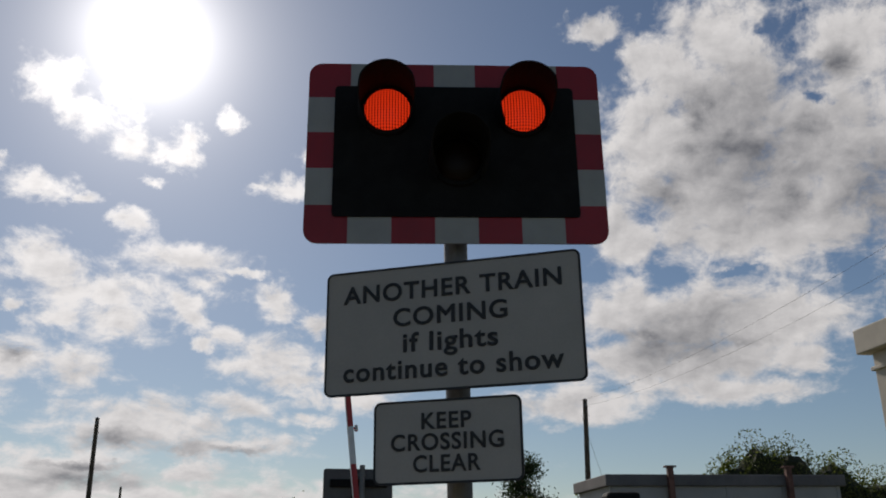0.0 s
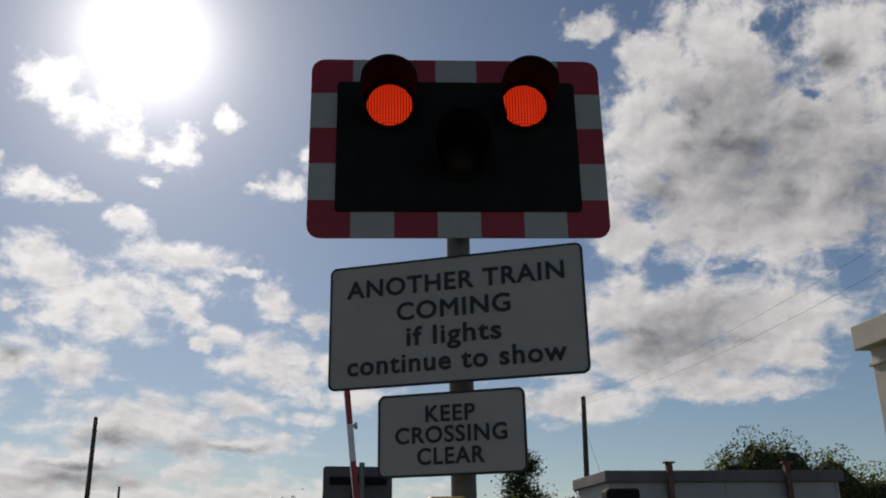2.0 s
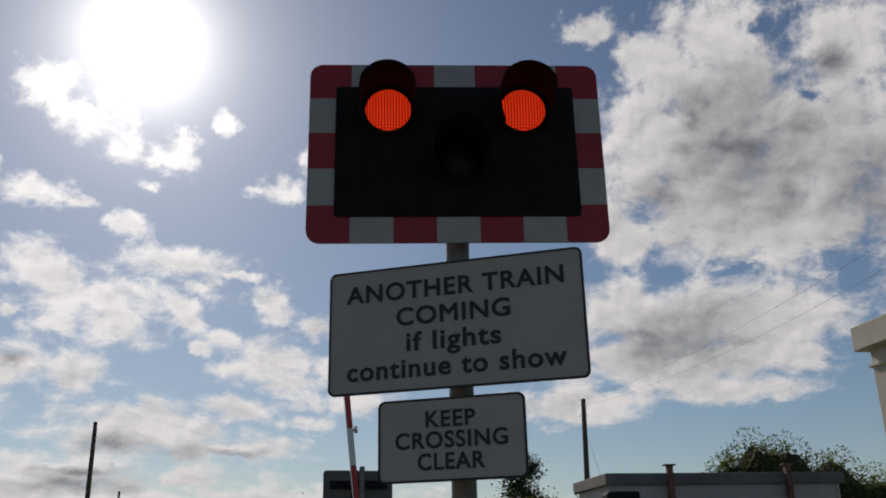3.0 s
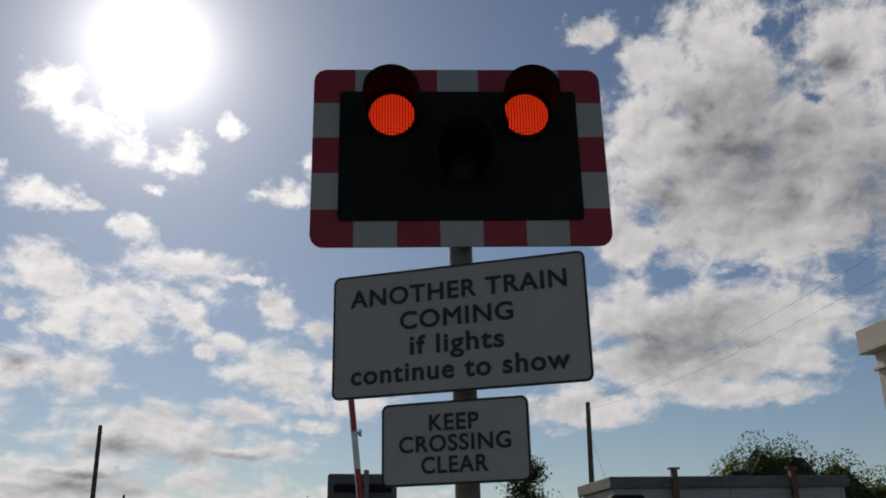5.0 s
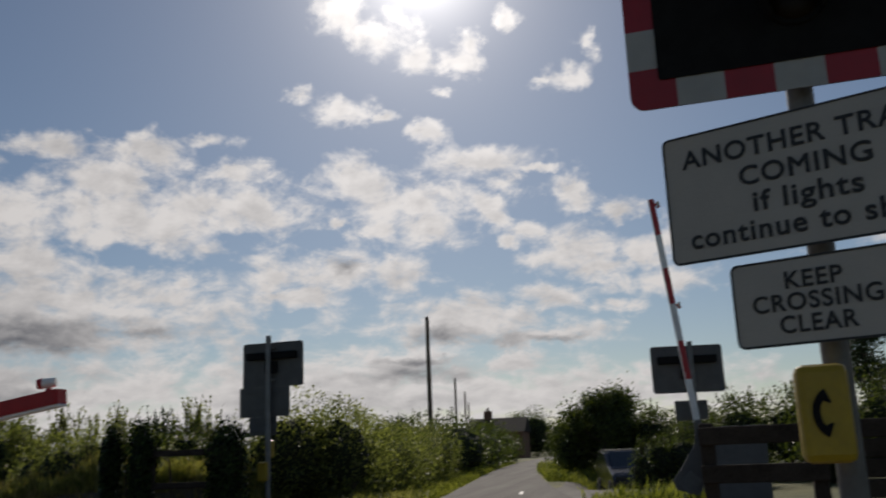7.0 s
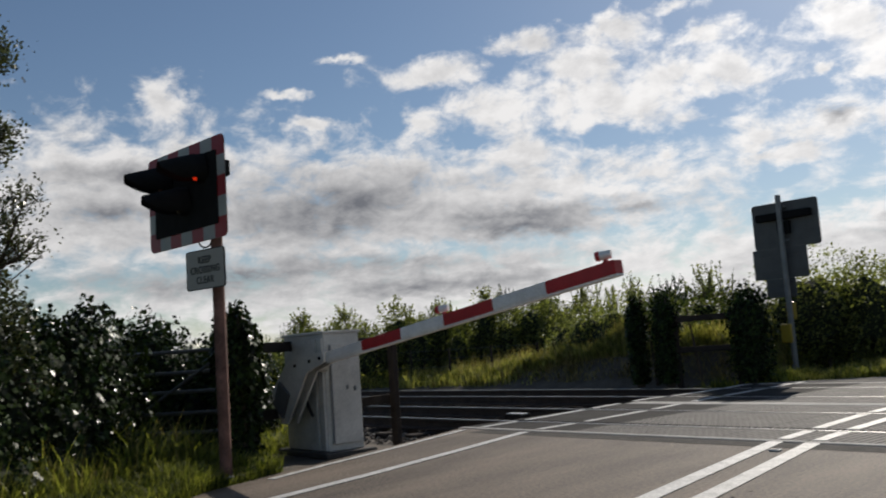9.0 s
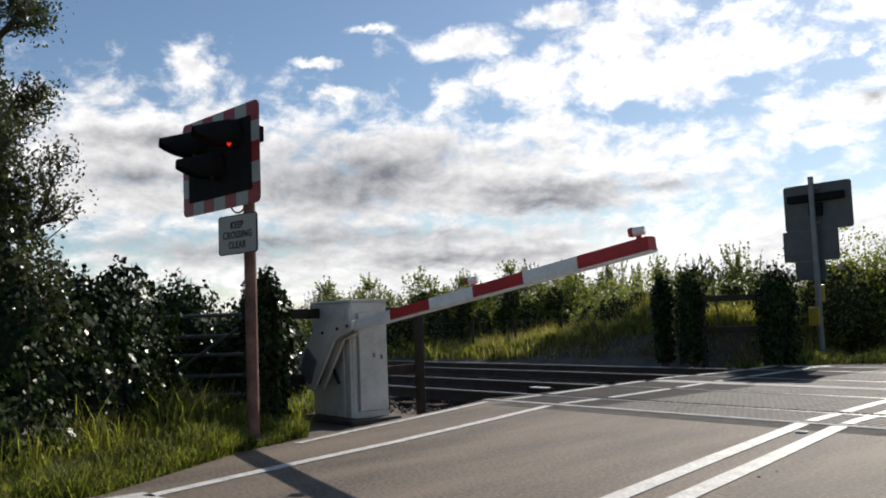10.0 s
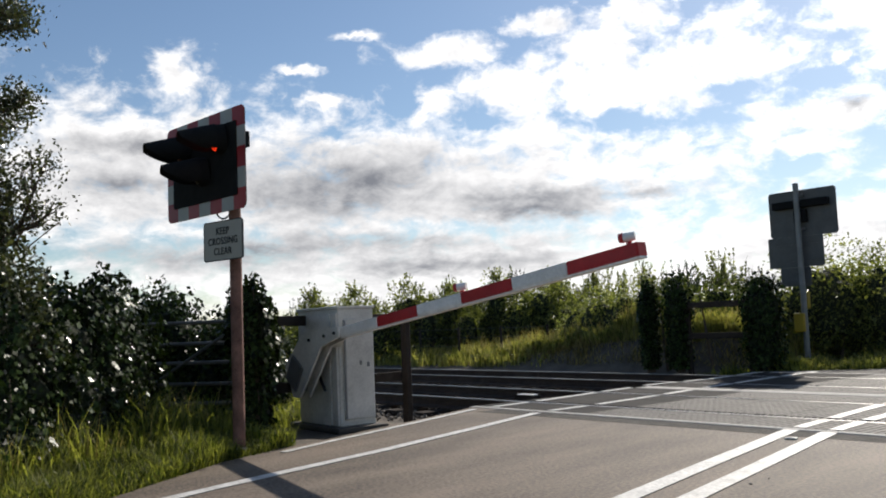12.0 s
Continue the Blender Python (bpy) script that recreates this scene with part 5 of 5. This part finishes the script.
for i, (x, y, h, w) in enumerate(((-21.5, 16.9, 2.25, 0.62), (-20.7, 17.9, 2.3, 0.8), (-19.6, 19.0, 2.55, 0.75), (-18.7, 19.9, 2.35, 0.6), (-17.6, 20.8, 2.75, 0.62), (-16.5, 21.6, 2.5, 0.8))):
    bush("scrub_bush", [(x - 0.5 * w, y, h * 0.3, w * 1.1, w, h * 0.36), (x + 0.6 * w, y + 0.3, h * 0.34, w, w, h * 0.4), (x, y, h * 0.55, w * 0.8, w * 0.8, h * 0.36)], 6500, 0.085, FIELD_LEAF,
         "bushy young tree growing out of the scrub", "bush", 160 + i, 60, 0.5, 14, group="scrub bushes", core=0.5, up=0.6)
tree("young_tree", (-17.9, 24.2, 0), 3.0, 0.9, 2200, 0.09, LEAF, "slim young tree standing above the scrub", 71, 3, 0.05, 0.35, 0.9)
bush("bramble_bank", row_blobs((-13.5, 18.7), (-9.6, 17.6), 5, 1.65, 0.7, R), 12000, 0.07, FIELD_LEAF, "brambles on top of the grassy bank", "bush", 72, 40, 0.45, 14)
bush("far_hedge", row_blobs((-70, 42), (-16, 52), 24, 2.0, 2.2, R, 0.4), 30000, 0.2, LEAF, "distant hedge along the edge of the field", "hedge", 73, 40, 0.8, 10)
bush("far_hedge", row_blobs((-95, 10), (-70, 42), 14, 3.0, 3.0, R), 16000, 0.24, LEAF, "distant hedge along the edge of the field", "hedge", 74, 20, 0.8, 10)
# right of the lane
tree("roadside_tree", (-0.9, 34.5, 0), 3.0, 2.1, 16000, 0.12, LEAF, "dark leafy roadside tree over the lane", 81, 4, 0.12, 0.15, 0.3)
bush("roadside_thicket", [(-2.0, 36, 1.0, 1.0, 1.0, 1.1), (-0.6, 35.5, 1.2, 1.3, 1.0, 1.3), (0.9, 35, 1.0, 1.2, 1.0, 1.2), (2.2, 34, 0.8, 1.2, 1.0, 1.1)], 30000, 0.1, LEAF,
     "dark dense thicket beside the driveway", "bush", 82, 70, 0.6, 20)
bush("roadside_thicket", [(3.2, 27, 1.0, 1.1, 1.0, 1.2), (4.6, 26, 1.0, 1.1, 1.0, 1.3), (2.2, 29.5, 0.8, 1.0, 0.9, 1.2)], 18000, 0.09, LEAF, "green bushes behind the far barrier", "bush", 83, 40, 0.6, 20)
bush("weed_clump", [(0.25, 22.9, 0.38, 0.32, 0.3, 0.48), (0.72, 23.3, 0.5, 0.45, 0.4, 0.62), (1.3, 23.5, 0.55, 0.75, 0.5, 0.65), (2.4, 22.5, 0.4, 0.8, 0.5, 0.6)], 9000, 0.06, LEAF, "tall weeds beside the driveway", "bush", 90, 60, 0.4, 14)
bush("lane_bush", [(-14.2, 126, 2.8, 2.2, 2.0, 3.2), (-12.0, 127, 3.0, 2.4, 2.0, 3.2), (-9.8, 129, 2.0, 2.2, 2.0, 2.3), (-8.0, 133, 1.5, 2.2, 2.0, 1.8)], 14000, 0.24, LEAF, "bushes where the lane bends out of sight", "bush", 84, 20, 0.8, 14)
tree("round_tree", (-16.0, 62, 0), 3.7, 1.3, 7000, 0.17, PINE, "small round dark tree behind the hedge", 85, 3, 0.16, 0.3, 0.4)
tree("conifer", (7.9, 30, 0), 6.0, 1.2, 9000, 0.1, PINE, "small dark feathery conifer", 86, 4, 0.1, 0.15, 0.5)
bush("cabin_trees", [(9.5, 31, 1.5, 1.3, 1.2, 1.3), (14.3, 29, 2.5, 0.95, 1.1, 1.75), (15.4, 29, 2.9, 1.1, 1.2, 1.95), (16.6, 29.2, 2.8, 1.1, 1.2, 1.95), (18.2, 29, 2.5, 1.2, 1.2, 1.75),
     (19.8, 29, 2.2, 1.3, 1.2, 1.55)], 46000, 0.095, LEAF, "thick green trees behind the cabin", "tree", 87, 60, 0.5, 18, up=0.6, core=0.86)
bush("trackside_bush", [(6.2, 24, 1.0, 1.0, 0.9, 1.4), (7.6, 23.5, 1.1, 1.0, 0.9, 1.4), (4.6, 23, 0.9, 0.9, 0.8, 1.2)], 14000, 0.09, LEAF, "dark bushes beside the cabin", "bush", 88, 36, 0.5, 18)
bush("near_bush", [(3.6, 8.0 - 1.2, 0.5, 0.6, 0.5, 0.6), (4.6, 6.3, 0.5, 0.6, 0.5, 0.7)], 8000, 0.06, IVY, "dark low bush behind the timber fence", "bush", 89, 10, 0.3, 14)


def grass(name, region, count, height, mat, label, seed, width=0.008, lean=0.5):
    rng = np.random.default_rng(seed)
    pts = []
    while len(pts) < count:
        x, y = region(rng)
        clump = noise.noise(Vector((x * 1.3, y * 1.3, seed)))
        if rng.uniform(-0.7, 0.5) < clump:
            pts.append((x, y, ground_height(x, y) - 0.02))
    tagged(new(name, blades(name, np.array(pts), height, mat, rng, width, lean)), label, "grass", "", "stuff")


def verge_left(rng):
    while True:
        x, y = rng.uniform(-9.2, -5.2), rng.uniform(0.6, 4.9)
        if x < curve_of(LEFT_NEAR, y) - 0.03 and x > curve_of(LEFT_NEAR, y) - 2.2:
            return x, y


def bank_top(rng):
    p = at_track(rng.uniform(-15, -3.8), rng.uniform(7.25, 9.8))
    return p.x, p.y


def bank_face(rng):
    p = at_track(rng.uniform(-13, -3.9), rng.uniform(6.7, 7.4))
    return p.x, p.y


def field(rng):
    p = at_track(rng.uniform(-26, -9), rng.uniform(6.6, 14))
    return p.x, p.y


def verge_far(rng):
    while True:
        x, y = rng.uniform(-10.5, -3.9), 15.3 + 55 * rng.uniform() ** 1.6
        e = curve_of(LEFT_FAR, y)
        if e - 1.9 < x < e - 0.05:
            return x, y


def verge_right(rng):
    while True:
        x, y = rng.uniform(-6.5, 2.4), 15.4 + 40 * rng.uniform() ** 1.3
        e = curve_of(RIGHT_FAR, y)
        if e + 0.1 < x < e + 2.2 and not (18.5 < y < 29):
            return x, y


grass("long_grass", verge_left, 40000, 0.2, GRASS, "long bright green grass on the verge", 91, 0.0045, 1.0)
def verge_back(rng):
    while True:
        x, y = rng.uniform(-9.2, -5.8), rng.uniform(0.8, 4.9)
        e = curve_of(LEFT_NEAR, y)
        if e - 2.0 < x < e - 0.75:
            return x, y


grass("tall_grass", verge_back, 4500, 0.4, GRASS, "tall rank grass at the foot of the ivy hedge", 98, 0.005, 0.9)
grass("dry_grass", verge_back, 900, 0.42, DRY_GRASS, "dry brown seed heads in the verge", 92, 0.004, 0.7)
grass("bank_grass", bank_top, 36000, 0.36, BANK_GRASS, "tall sunlit grass on the railway bank", 93, 0.01)
grass("dry_grass", bank_top, 6000, 0.5, DRY_GRASS, "dry grass stalks on the railway bank", 94, 0.007, 0.3)
grass("bank_face_grass", bank_face, 3500, 0.2, DRY_GRASS, "sparse dry grass on the earth bank", 99, 0.008, 1.0)
grass("field_grass", field, 26000, 0.33, BANK_GRASS, "rough field grass beyond the fence", 95, 0.014)
grass("verge_grass", verge_far, 17000, 0.22, GRASS, "short green grass along the lane", 96, 0.012)
grass("verge_grass", verge_right, 9000, 0.3, GRASS, "grass between the lane and the driveway", 97, 0.012)


def gate_corner(rng):
    return rng.uniform(-9.9, -8.55), rng.uniform(5.3, 7.2)


def verge_corner(rng):
    while True:
        x, y = rng.uniform(-7.0, -4.2), rng.uniform(15.6, 19.0)
        e = curve_of(LEFT_FAR, y)
        if e - 2.0 < x < e - 0.05:
            return x, y


grass("weeds", gate_corner, 2600, 0.22, GRASS, "rank weeds behind the gate post", 101, 0.008, 0.8)
grass("verge_grass", verge_corner, 6000, 0.26, BANK_GRASS, "bright sunlit grass at the foot of the far signal", 102, 0.012, 0.7)
